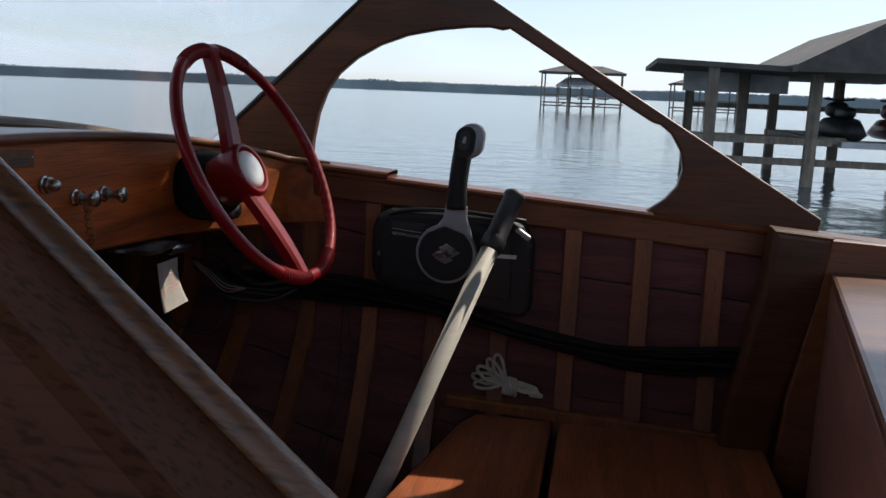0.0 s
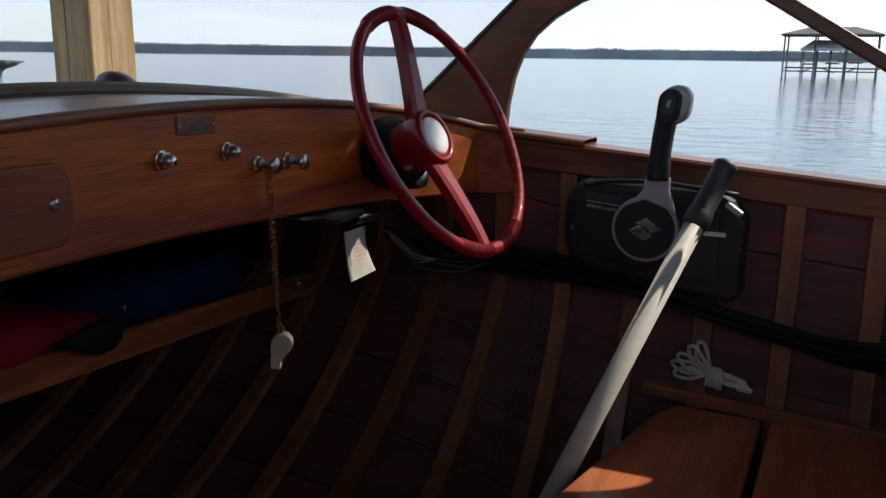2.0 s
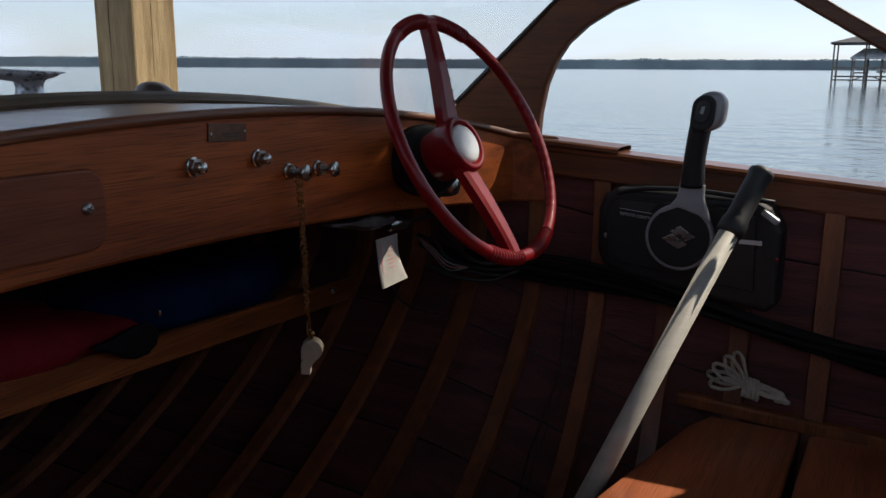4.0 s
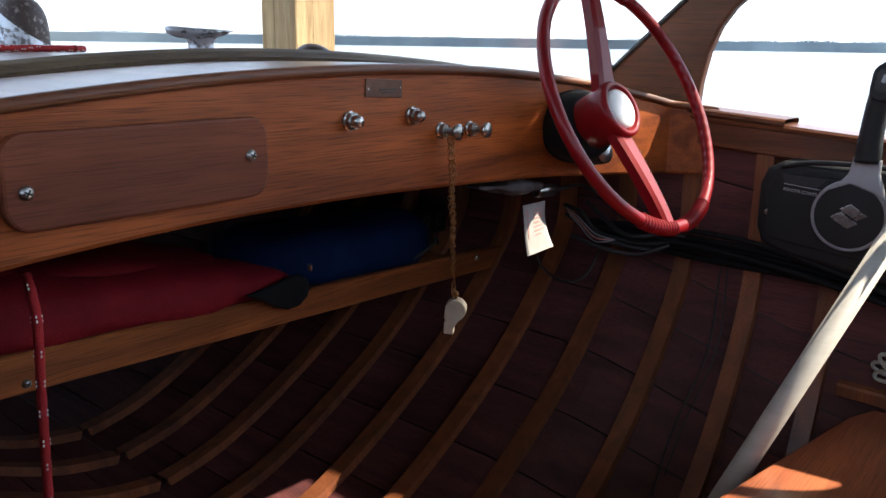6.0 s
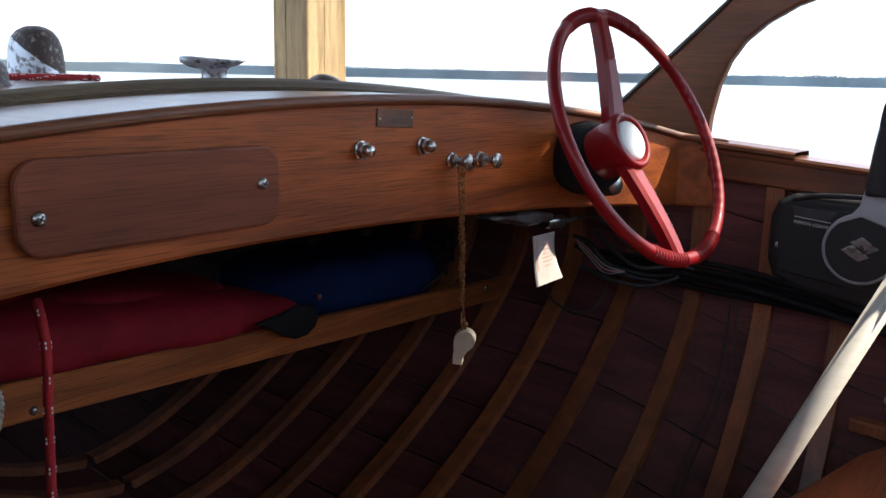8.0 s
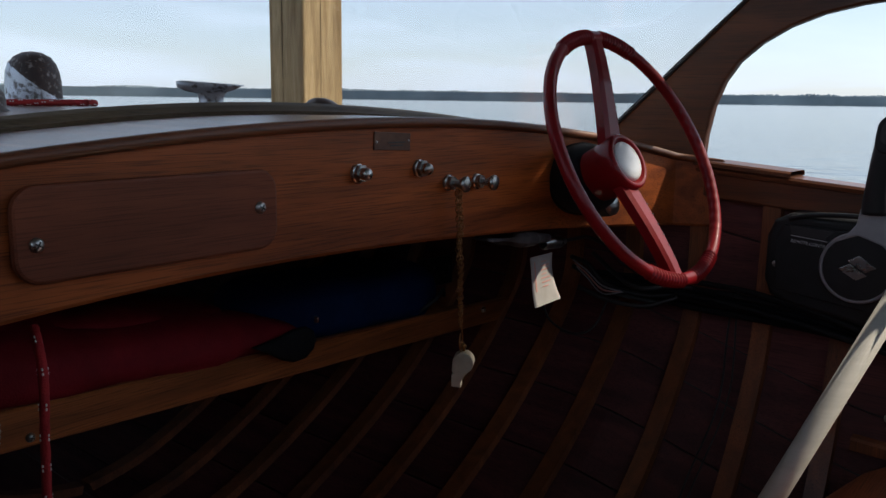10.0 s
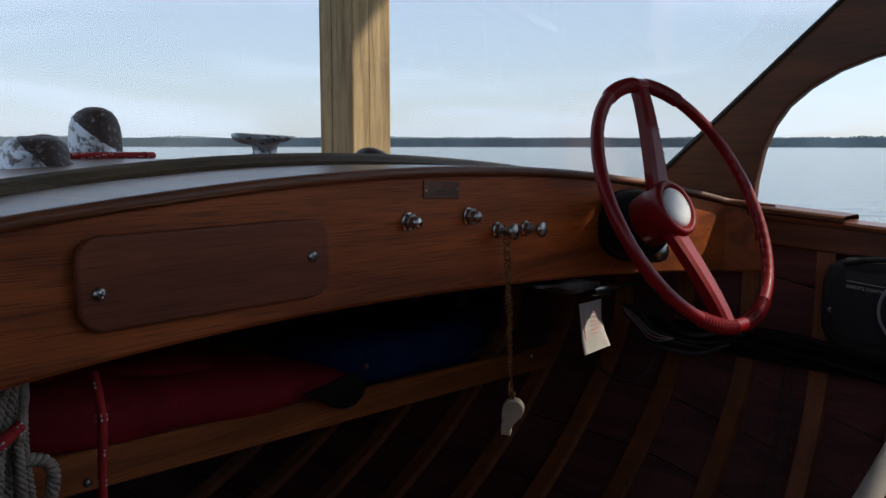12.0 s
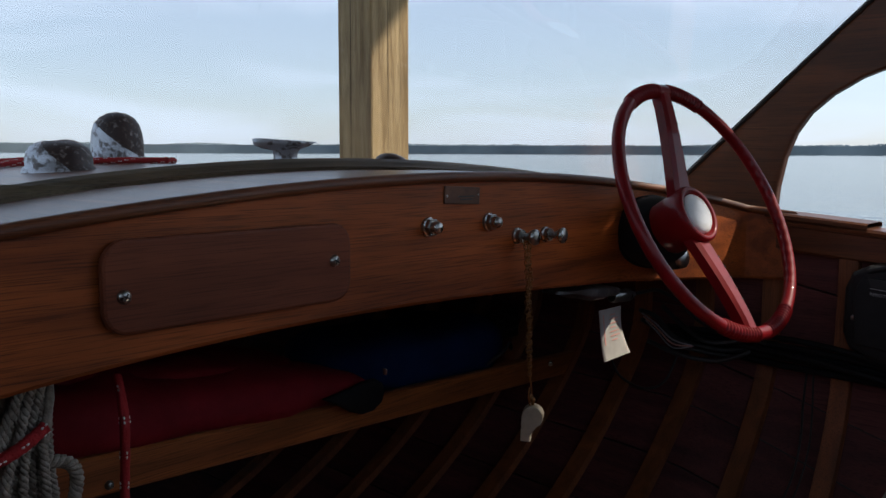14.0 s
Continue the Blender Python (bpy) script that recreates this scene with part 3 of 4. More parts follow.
part("rim", bm, RED, steering, "red rim with ridged grips", smooth=True)
for s, lean in ((1, 0.0), (-1, 9.0)):
    lean = Matrix.Rotation(radians(-lean), 2)

    def sp(u, v, w):
        q = lean @ Vector((s * u, s * v))
        return wp(q.x, q.y, w)
    rows = []
    for k in range(9):
        f = k / 8
        v = 0.03 + (R0 - 0.006 - 0.03) * f
        hw = 0.021 - 0.009 * f
        w0 = -0.034 * (1 - f) ** 1.3 - 0.002
        rows.append([sp(u, v, w) for u, w in ((-hw, w0 - 0.009), (-hw, w0 + 0.005), (-hw * 0.6, w0 + 0.009), (hw * 0.6, w0 + 0.009), (hw, w0 + 0.005), (hw, w0 - 0.009))])
    spoke = part("spoke", grid_sheet(rows, True), RED, steering)
    for k in range(6):
        v = 0.065 + 0.017 * k
        hw = 0.021 - 0.009 * (v - 0.03) / 0.146
        f = (v - 0.03) / (R0 - 0.036)
        c = box((0.0080, 0.0015, 0.0034), (0, 0, 0), rot=Matrix.Rotation(0.35, 3, "Y"))
        bmesh.ops.transform(c, matrix=Matrix.Translation(sp(s * (hw - 0.0046), v, -0.034 * (1 - f) ** 1.3 - 0.002 + 0.0070)) @ WF.to_4x4(), verts=c.verts)
        part("rib_line", c, RUBBER, spoke)
HC = -WN * 0.0435
hub = part("hub", lathe([(0.034, -0.034), (0.0385, -0.031), (0.0425, 0.016), (0.0420, 0.024), (0.0385, 0.0275), (0.0335, 0.0262), (0.0325, 0.020), (0, 0.020)], HC, WN, 40), RED, steering, smooth=True)
part("medallion", lathe([(0.0295, 0.0205), (0.0295, 0.0245), (0.0265, 0.0275), (0.017, 0.0298), (0, 0.0308)], HC, WN, 40), MEDAL, steering, "cream horn medallion", smooth=True)
column = thing("steering_column", "black steering column boss on the dashboard", "steering column", (1.15, 0, -0.11))
foot = Vector((1.198, 0.004, -0.124))
axis = (WC - WN * 0.080) - foot
L = axis.length
part("boss", lathe([(0.0, -0.01), (0.052, -0.01), (0.054, 0.006), (0.0535, L * 0.55), (0.0515, L * 0.78), (0.046, L * 0.93), (0.036, L), (0, L)], foot - column.location, axis, 44), BOOT, column, smooth=True)
part("collar", lathe([(0.0540, L * 0.30), (0.0563, L * 0.33), (0.0563, L * 0.46), (0.0540, L * 0.50)], foot - column.location, axis, 44), BOOT, column, smooth=True)
key_at = (1.207, -0.026, -0.164)
key_way = (-0.15, -1.0, 0.12)
ignition = part("ignition_switch", lathe([(0.0, -0.006), (0.021, -0.006), (0.021, 0.006), (0.0185, 0.010), (0.0175, 0.034), (0.0165, 0.038), (0, 0.038)], key_at, key_way, 28), RUBBER, dash, "black round ignition switch with a steel cap", smooth=True)
part("cap", lathe([(0.0160, 0.038), (0.0160, 0.0415), (0.0120, 0.0450), (0, 0.0460)], key_at, key_way, 28), STEEL, ignition, smooth=True)

# ---- windshield: two side wings and glass ----
windshield = thing("windshield", "mahogany-framed windshield with curved side wings", "windshield")
OUTER = [(0.078, -0.092), (0.060, -0.045), (-0.04, 0.047), (-0.13, 0.132), (-0.20, 0.197), (-0.262, 0.252), (-0.290, 0.274), (-0.310, 0.281), (-0.335, 0.271), (-0.459, 0.197), (-0.60, 0.110), (-0.743, 0.024), (-1.03, -0.148), (-1.028, -0.172)]
INNER = [(-0.735, -0.152), (-0.765, -0.130), (-0.785, -0.105), (-0.792, -0.075), (-0.786, -0.045), (-0.768, -0.015), (-0.748, 0.000), (-0.735, 0.003), (-0.60, 0.082), (-0.475, 0.157), (-0.462, 0.154), (-0.44, 0.1585), (-0.40, 0.157), (-0.345, 0.151), (-0.29, 0.140), (-0.24, 0.122), (-0.196, 0.097), (-0.162, 0.068), (-0.140, 0.036), (-0.124, -0.005), (-0.114, -0.055), (-0.110, -0.106)]
wing = part("wing", slab(OUTER + [(-0.735, -0.172)] + INNER, 0.022, lambda u, v, w: Vector((1.452 + w, u, v)), 0.004), FRAME_WOOD, windshield, "curved mahogany side wing")
edge_line = [(y - 0.002, z + 0.002) for y, z in OUTER[1:6]]
part("gasket", tube([(1.440, y, z + 0.002) for y, z in edge_line], 0.0035, 6), RUBBER, windshield)
P_DY, P_DZ = 0.234, 0.0405


def port(u, v, w):
    y = u + P_DY
    return Vector((-0.0262 + 0.29 * (y + 0.64) + w, y, (v + P_DZ + 0.0605 * (y + 0.6)) if v > -0.145 else v - 0.005))


INNER_PORT = [(-0.455, -0.150), (-0.475, -0.10), (-0.48, 0.0), (-0.470, 0.10), (-0.455, 0.145)] + INNER[11:]
OUTER_PORT = OUTER[:12] + [(-0.93, -0.0881)] + OUTER[12:]
part("wing", slab(OUTER_PORT + [(-0.455, -0.172)] + INNER_PORT, 0.022, port, 0.004), PORT_WOOD, windshield, "curved mahogany side wing")
# Extra glossy rod on the corner, standing in for the bevel's bright highlight.
part("edge_strip", tube([port(u, v - 0.0005, 0.0090) for u, v in OUTER_PORT[8:13]], 0.0030, 10), DECK, windshield, "thin glossy rod added along the wing edge for its highlight", smooth=True)
skew = Vector((-1.38, 0.166, 0))
foot_s = Vector((1.4405, 0.100, -0.075))
rise = Vector((0, -0.358, 0.330))
thick = Vector((0, 0.0027, 0.0029))
low_edge = [foot_s, foot_s + skew]
rows = [[q, q + rise, q + rise + thick, q + thick] for q in low_edge]
bm = grid_sheet(rows, True)
bmesh.ops.holes_fill(bm, edges=[e for e in bm.edges if len(e.link_faces) == 1])
g = part("glass", bm, GLASS, windshield, "clear windshield pane")
g.visible_shadow = False

part("side_board", slab([(-1.03, -0.150), (-0.62, -0.150), (-0.62, -0.47), (-1.03, -0.47)], 0.020, lambda u, v, w: Vector((-0.0262 + 0.29 * (u + P_DY + 0.64) + w, u + P_DY, v)), 0.003), PORT_WOOD, windshield, "mahogany board below the wing")

# ---- shelf under the dashboard ----
shelf = thing("shelf", "mahogany shelf under the dashboard", "shelf")
LIP_Y = 0.25


def lip_top(x):
    return -0.348 - 0.046 * (x - 0.454)


rows = []
for k in range(31):
    x = 0.10 + 1.315 * k / 30
    t = lip_top(x)
    h = 0.048 - 0.008 * (x - 0.45)
    rows.append([Vector((x, LIP_Y + y, z)) for y, z in ((0, t - 0.003), (0, t - h + 0.003), (0.003, t - h), (0.017, t - h), (0.019, t - h + 0.003), (0.019, t - 0.003), (0.016, t), (0.003, t))])
lip = part("lip", grid_sheet(rows, True), SHELF, shelf, "golden-brown shelf lip")
part("board", box((1.30, 0.42, 0.012), (0.76, LIP_Y + 0.23, -0.400), 0.002, Matrix.Rotation(0.046, 3, "Y")), SHELF, shelf)
cross_screw((1.3007, LIP_Y - 0.0005, -0.3982), lip, 0.006)
cross_screw((0.425, LIP_Y - 0.0005, -0.383), lip, 0.0055)

# ---- bench ----
bench = thing("bench", "varnished plywood bench seat, worn and shiny", "bench")
FRONT_BOARD = [(0.12, -0.300), (0.95, -0.362), (1.11, -0.391), (1.33, -0.432), (1.385, -0.456), (1.385, -0.596), (0.12, -0.592)]
BACK_BOARD = [(0.12, -0.604), (1.376, -0.609), (1.385, -0.618), (1.385, -0.96), (0.12, -0.96)]
for ol in (FRONT_BOARD, BACK_BOARD):
    part("board", slab(ol, 0.022, lambda u, v, w: Vector((u, v, -0.551 + w)), 0.007, segments=3), SEAT, bench)
part("riser", box((1.16, 0.018, 0.24), (0.74, -0.43, -0.683), 0.003), PLANK, bench)
part("riser", box((1.16, 0.018, 0.24), (0.74, -0.90, -0.683), 0.003), PLANK, bench)

# ---- boat hook leaning on the bench ----
hook = thing("boat_hook", "aluminium boat hook pole with a black grip", "boat hook", (0, 0, 0))
top = Vector((1.349, -0.512, -0.122))
low = Vector((0.952, -0.270, -0.788))
dirv = (low - top).normalized()
part("pole", tube([top + dirv * 0.10, low], 0.0155, 20), ALU, hook, smooth=True)
part("grip", lathe([(0, -0.002), (0.012, -0.001), (0.0185, 0.004), (0.0195, 0.010), (0.0175, 0.014), (0.0175, 0.085), (0.020, 0.090), (0.0205, 0.108), (0.0185, 0.114), (0.0155, 0.114)], top, dirv, 28), RUBBER, hook, "black rubber grip", smooth=True)

# ---- remote control ----
remote = thing("remote_control", "black outboard remote control box with silver lever", "remote control")
CX = 1.385


def rc(u, v, w):
    """u aft, v up, w towards the middle of the boat."""
    return Vector((CX - w, -u, v))


part("housing", slab([(0.262, -0.30), (0.252, -0.275), (0.252, -0.205), (0.262, -0.18), (0.285, -0.168), (0.50, -0.172), (0.525, -0.185), (0.545, -0.22), (0.545, -0.335), (0.53, -0.35), (0.30, -0.318)], 0.07, lambda u, v, w: rc(u, v, w - 0.02), 0.010, segments=4), BLACK, remote)
part("face_plate", slab([(0.272, -0.29), (0.267, -0.21), (0.28, -0.185), (0.49, -0.188), (0.505, -0.2), (0.51, -0.318)], 0.006, lambda u, v, w: rc(u, v, w + 0.017), 0.002), BLACK, remote)
HU, HV = 0.393, -0.238
lever = part("lever_hub", lathe([(0.053, 0.02), (0.054, 0.034), (0.052, 0.0375), (0.0495, 0.0375), (0.0485, 0.036), (0, 0.036)], rc(HU, HV, 0), (-1, 0, 0), 56), SILVER, remote, "silver lever hub", smooth=False)
part("hub_disc", lathe([(0.0484, 0.0362), (0.0484, 0.0370), (0, 0.0374)], rc(HU, HV, 0), (-1, 0, 0), 56), BLACK, lever)
part("lever_arm", slab([(0.355, -0.205), (0.374, -0.190), (0.386, -0.174), (0.390, -0.150), (0.428, -0.152), (0.428, -0.172), (0.434, -0.190), (0.441, -0.210), (0.42, -0.2), (0.39, -0.19)], 0.012, lambda u, v, w: rc(u, v, w + 0.032), 0.003), SILVER, remote, "silver lever arm")
part("handle", tube(smooth_path([rc(0.409, -0.156, 0.036), rc(0.410, -0.12, 0.037), rc(0.414, -0.08, 0.039), rc(0.420, -0.045, 0.042), rc(0.424, -0.028, 0.044)], 6), lambda f: 0.0185 + 0.001 * f, 20, flat=0.8), BLACK, remote, "black plastic handle", smooth=True)
part("handle_cap", slab(rounded_rect(0.047, 0.060, 0.0225, 10), 0.038, lambda u, v, w: rc(0.430 + u + 0.10 * v, -0.038 + v, w + 0.040), 0.009, segments=5), SILVER, remote, "silver handle cap")
part("handle_face", slab(rounded_rect(0.035, 0.054, 0.0172, 8), 0.008, lambda u, v, w: rc(0.423 + u + 0.10 * v, -0.040 + v, w + 0.058), 0.002), BLACK, remote, "black oval face of the handle")
part("trim_button", slab(rounded_rect(0.021, 0.034, 0.010), 0.004, lambda u, v, w: rc(0.423 + u + 0.10 * v, -0.038 + v, w + 0.0635), 0.0015), RUBBER, remote, "black oval trim switch on the handle")
part("trim_mark", slab([(-0.004, -0.004), (0.001, -0.006), (0.004, 0.006), (-0.001, 0.006)], 0.0006, lambda u, v, w: rc(0.423 + u, -0.036 + v, w + 0.0658)), SILVER, remote)
for du, dv in ((0.006, 0.0065), (-0.006, -0.0065)):
    part("emblem", slab([(du - 0.020, dv + 0.0035), (du - 0.004, dv + 0.0125), (du + 0.020, dv - 0.0035), (du + 0.006, dv - 0.0115)], 0.003, lambda u, v, w: rc(HU + u, HV + v, w + 0.0385), 0.0006), CHROME, lever, "chrome slanted emblem bar")
part("top_ridge", tube(smooth_path([rc(0.285, -0.176, 0.016), rc(0.33, -0.166, 0.018), rc(0.42, -0.164, 0.018), rc(0.53, -0.174, 0.016)], 5), 0.004, 8), BLACK, remote, smooth=True)
part("grille", slab([(0.288, -0.186), (0.292, -0.199), (0.340, -0.203), (0.352, -0.19)], 0.002, lambda u, v, w: rc(u, v, w + 0.0205)), RUBBER, remote)
part("rule", box((0.0008, 0.054, 0.0010), rc(0.318, -0.2035, 0.0208), rot=Matrix.Rotation(0.09, 3, "X")), WHITE_INK, remote)
part("label_bar", box((0.0008, 0.034, 0.007), rc(0.500, -0.238, 0.0208)), WHITE_INK, remote, "pale maker's mark drawn as a bar")
part("red_lamp", lathe([(0.003, 0), (0.003, 0.003), (0, 0.004)], rc(0.54, -0.262, 0.014), (-1, 0, 0), 12), RED, remote)
screw_b = lathe([(0, 0.003), (0.004, 0.002), (0.005, 0), (0.005, -0.004)], rc(0.269, -0.250, 0.016), (-1, 0, 0), 14)
part("screw", screw_b, STEEL, remote, smooth=True)
part("switch_lever", box((0.012, 0.03, 0.010), rc(0.527, -0.195, 0.026), 0.003, Matrix.Rotation(0.6, 3, "X")), SILVER, remote, "small silver switch lever")

# ---- mooring post ----
post = thing("mooring_post", "square timber mooring post of split yellow pine", "post", (1.644, 1.105, WATER_Z))
part("timber", box((0.146, 0.135, 6.4), (-0.007, 0, 1.35), 0.006), PINE, post)
rnd = random.Random(17)


def crack(x, y, z0, z1, wide, name="crack"):
    """A dark drying check that wanders along the grain."""
    line, n = [], 40
    for k in range(n + 1):
        f = k / n
        line.append((x + 0.0016 * math.sin(5 * f + z0) + rnd.uniform(-0.0006, 0.0006), f, wide * (0.25 + 0.75 * math.sin(math.pi * min(1, f * 1.02))) * rnd.uniform(0.6, 1.1)))
    if y:
        rows = [[Vector((a - w, y - 0.0006, z0 + (z1 - z0) * f)), Vector((a + w, y - 0.0006, z0 + (z1 - z0) * f))] for a, f, w in line]
    else:
        rows = [[Vector((-0.0806, a - w, z0 + (z1 - z0) * f)), Vector((-0.0806, a + w, z0 + (z1 - z0) * f))] for a, f, w in line]
    part(name, grid_sheet(rows), CRACK, post)


CRACK = blotched("dark_check", (0.03, 0.02, 0.01), (0.07, 0.045, 0.02), (60, 60, 60), rough=(0.8, 0.9))
crack(-0.018, -0.0675, 1.55, 4.4, 0.0014)
crack(0.030, -0.0675, 1.9, 2.6, 0.0007)
crack(-0.052, -0.0675, 2.0, 3.2, 0.0007)
crack(0.012, 0.0, 1.5, 4.2, 0.0022)
crack(-0.038, 0.0, 1.9, 3.0, 0.0009)

# ---- unseen ceiling and rear wall, added to shape the light on the boat ----
# Out of view; its slanted starboard edge is set to cut the sunlight.
tagged(part("ceiling", slab([(-4.5, -6.0), (3.24, -6.0), (4.166, 2.0), (-4.5, 2.0)], 0.08, lambda u, v, w: Vector((u, v, 3.015 + w))), CEILING), "unseen pale boarded ceiling, added to shade the boat", "ceiling", kind="structure")
# Added out of view behind the boat; its height limits light from aft.
tagged(part("wall_rear", box((7.0, 0.12, 3.1), (-0.3, -5.6, -0.25)), DOCKWOOD), "unseen board wall added behind, blocking low sky light", "wall", kind="structure")

# ---- writing on the control box ----
cu = bpy.data.curves.new("text", "FONT")
cu.body = "REMOTE CONTROL"
cu.size, cu.extrude = 0.0068, 0.0002
tmp = new("text_source", cu)
bpy.context.view_layer.update()
me = bpy.data.meshes.new_from_object(tmp.evaluated_get(bpy.context.evaluated_depsgraph_get()))
bpy.data.objects.remove(tmp)
me.transform(Matrix.Translation(rc(0.291, -0.2115, 0.0212)) @ Matrix(((0, 0, -1), (-1, 0, 0), (0, 1, 0))).to_4x4() @ Matrix.Rotation(-0.09, 4, "Z"))
me.materials.append(WHITE_INK)
txt = new("lettering", me)
txt.parent = remote

# ---- life vest, blue bag on the shelf ----


def cushion(center, half, seed, power=3.0, n=28, m=18, amp=0.012, turn=0.0, taper=0.0):
    """A soft stuffed shape with folds."""
    rows = []
    for i in range(m + 1):
        th = math.pi * i / m - math.pi / 2
        row = []
        for k in range(n):
            ph = 2 * math.pi * k / n
            c = [math.cos(th) * math.cos(ph), math.cos(th) * math.sin(ph), math.sin(th)]
            v = Vector([math.copysign(abs(q) ** (2 / power), q) * h for q, h in zip(c, half)])
            f = noise.noise(v * 9 + Vector((seed, 0, 0))) * amp + noise.noise(v * 26 + Vector((0, seed, 0))) * amp * 0.4
            v += Vector(c) * f
            v.z *= 1 - taper * (v.x / half[0])
            v.z -= taper * half[2] * v.x / half[0]
            row.append(Matrix.Rotation(turn, 3, "Y") @ v + Vector(center))
        rows.append(row)
    b = grid_sheet(rows, True)
    bmesh.ops.remove_doubles(b, verts=b.verts, dist=1e-5)
    return b


vest = thing("life_vest", "folded red nylon life vest with a black strap on the shelf", "life vest", (0.53, 0.36, -0.33))
part("body", cushion((0.02, -0.015, 0.004), (0.345, 0.095, 0.046), 1.3, 2.8, 44, 24, 0.016, 0.050, 0.42), VEST, vest, smooth=True)
part("flap", cushion((-0.04, 0.03, 0.040), (0.29, 0.09, 0.026), 4.3, 3.0, 36, 16, 0.016, 0.08, 0.3), VEST, vest, smooth=True)
drop = [(-0.072, 0.014), (-0.045, 0.002), (-0.020, -0.013), (0.002, -0.020), (0.024, -0.018), (0.041, -0.007), (0.047, 0.008), (0.042, 0.022), (0.028, 0.030), (0.004, 0.029), (-0.020, 0.022), (-0.045, 0.018)]
part("strap", slab(drop, 0.012, lambda u, v, w: Vector((0.272 + u, -0.124 + w, -0.032 + v - 0.05 * u)), 0.005, segments=3), BOOT, vest, "black webbing strap end folded over the lip", smooth=True)
part("buckle", box((0.004, 0.008, 0.010), (0.345, -0.100, -0.006), 0.0015), CHROME, vest)
bag = thing("blue_bag", "dark blue nylon bag on the shelf", "bag", (1.03, 0.37, -0.345))
part("body", cushion((-0.01, 0, 0.004), (0.210, 0.105, 0.052), 7.7, 3.0, 32, 18, 0.016, 0.05), BLUE, bag, smooth=True)
part("cord", tube(smooth_path([(0.1, -0.1, -0.03), (0.14, -0.11, -0.01), (0.17, -0.1, 0.0), (0.2, -0.08, -0.02)], 5), 0.003, 6), RUBBER, bag, smooth=True)
outlet = thing("socket_panel", "black socket panel behind the shelf lip", "socket", (1.34, 0.40, -0.35))
part("plate", box((0.10, 0.012, 0.06), (0, 0, 0), 0.003), BLACK, outlet)
for dx in (-0.02, 0.025):
    part("socket", lathe([(0.014, 0), (0.014, 0.006), (0.010, 0.006), (0.010, -0.002)], (dx, -0.006, 0), (0, -1, 0), 18), RUBBER, outlet)

# ---- chain and whistle ----
chain = thing("key_chain", "thin tarnished brass chain doubled over a switch", "chain", (0.866, -0.014, -0.105))
ring = [Vector((0.0030 * math.cos(a), 0, 0.0043 * math.sin(a))) for a in [2 * math.pi * k / 12 for k in range(12)]]
first = part("link", tube(ring, 0.0007, 5, closed=True), BRASS, chain, smooth=True)
first.location = (0, 0.004, -0.006)
rnd = random.Random(3)
for s in (-1, 1):
    for k in range(36):
        f = k / 35
        if s == 1 and k > 33:
            continue
        o = first.copy()
        scene.collection.objects.link(o)
        x = (0.0035 * s * (1 - 0.75 * f)) + 0.003 * f + 0.0009 * math.sin(k * 0.7 + s)
        o.location = (x, -0.004 - 0.004 * f + 0.001 * math.sin(k * 0.5), -0.004 - 0.183 * f)
        o.rotation_euler = (rnd.uniform(-0.2, 0.2), rnd.uniform(-0.25, 0.25), (0.3 if k % 2 else 1.87) + rnd.uniform(-0.3, 0.3))
part("clip", tube(smooth_path([(0.003, -0.008, -0.185), (0.006, -0.008, -0.195), (0.008, -0.008, -0.212), (0.004, -0.008, -0.221), (0.001, -0.008, -0.212), (0.003, -0.008, -0.2)], 6), 0.0011, 6), BRASS, chain, "brass snap clip", smooth=True)
oval = [Vector((0.0065 + 0.0035 * math.cos(a) + 0.0, -0.008, -0.2185 + 0.0075 * math.sin(a))) for a in [2 * math.pi * k / 20 for k in range(20)]]
part("ring", tube(oval, 0.0010, 6, closed=True), BRASS, chain, smooth=True)

whistle = thing("whistle", "satin metal pea whistle hanging on a chain", "whistle", (0.8745, -0.024, -0.344))
WA = Vector((-0.86, -0.51, 0.0))
WU = Vector((0.51, -0.86, 0.0))


def ww(u, v, w):
    return WU * u + Vector((0, 0, v)) + WA * w


ol = [(0.0142 * math.cos(radians(a)), 0.0142 * math.sin(radians(a))) for a in range(-62, 191, 11)]
ol += [(-0.0146, -0.008), (-0.0148, -0.0125), (-0.0125, -0.0135), (-0.0150, -0.0170), (-0.0152, -0.033), (-0.0025, -0.034), (-0.0022, -0.026), (0.0012, -0.019), (0.005, -0.0145)]
part("barrel", slab(ol, 0.019, ww, 0.0012), WHISTLE, whistle)
part("mouth", slab([(-0.0135, -0.034), (-0.004, -0.034), (-0.004, -0.0346), (-0.0135, -0.0346)], 0.015, ww), RUBBER, whistle)
part("lug", lathe([(0.0018, 0), (0.0018, 0.004), (0.0036, 0.006), (0.0036, 0.009), (0.0018, 0.011), (0, 0.0115)], (0, 0, 0.0135), (0, 0, 1), 14), BRASS, whistle, smooth=True)

# ---- wrapped fuse box and paper tag under the dashboard ----
pack = thing("wrapped_fuse_holder", "fuse holder wrapped in crumpled grey plastic under the dashboard", "fuse holder", (1.06, 0.03, -0.208))
part("wrap", cushion((0, 0, 0.003), (0.090, 0.03, 0.009), 2.1, 4.0, 64, 26, 0.017, 0.10), PLASTIC_BAG, pack, smooth=False)
part("plug", lathe([(0.008, 0), (0.0105, 0.004), (0.0105, 0.05), (0.008, 0.055), (0.004, 0.07), (0, 0.07)], (0.085, -0.005, -0.016), (1, 0.0, -0.06), 18), STEEL, pack, "dull metal plug", smooth=True)
part("bracket", box((0.05, 0.02, 0.012), (0.0, 0.0, 0.018), 0.002), BLACK, pack)
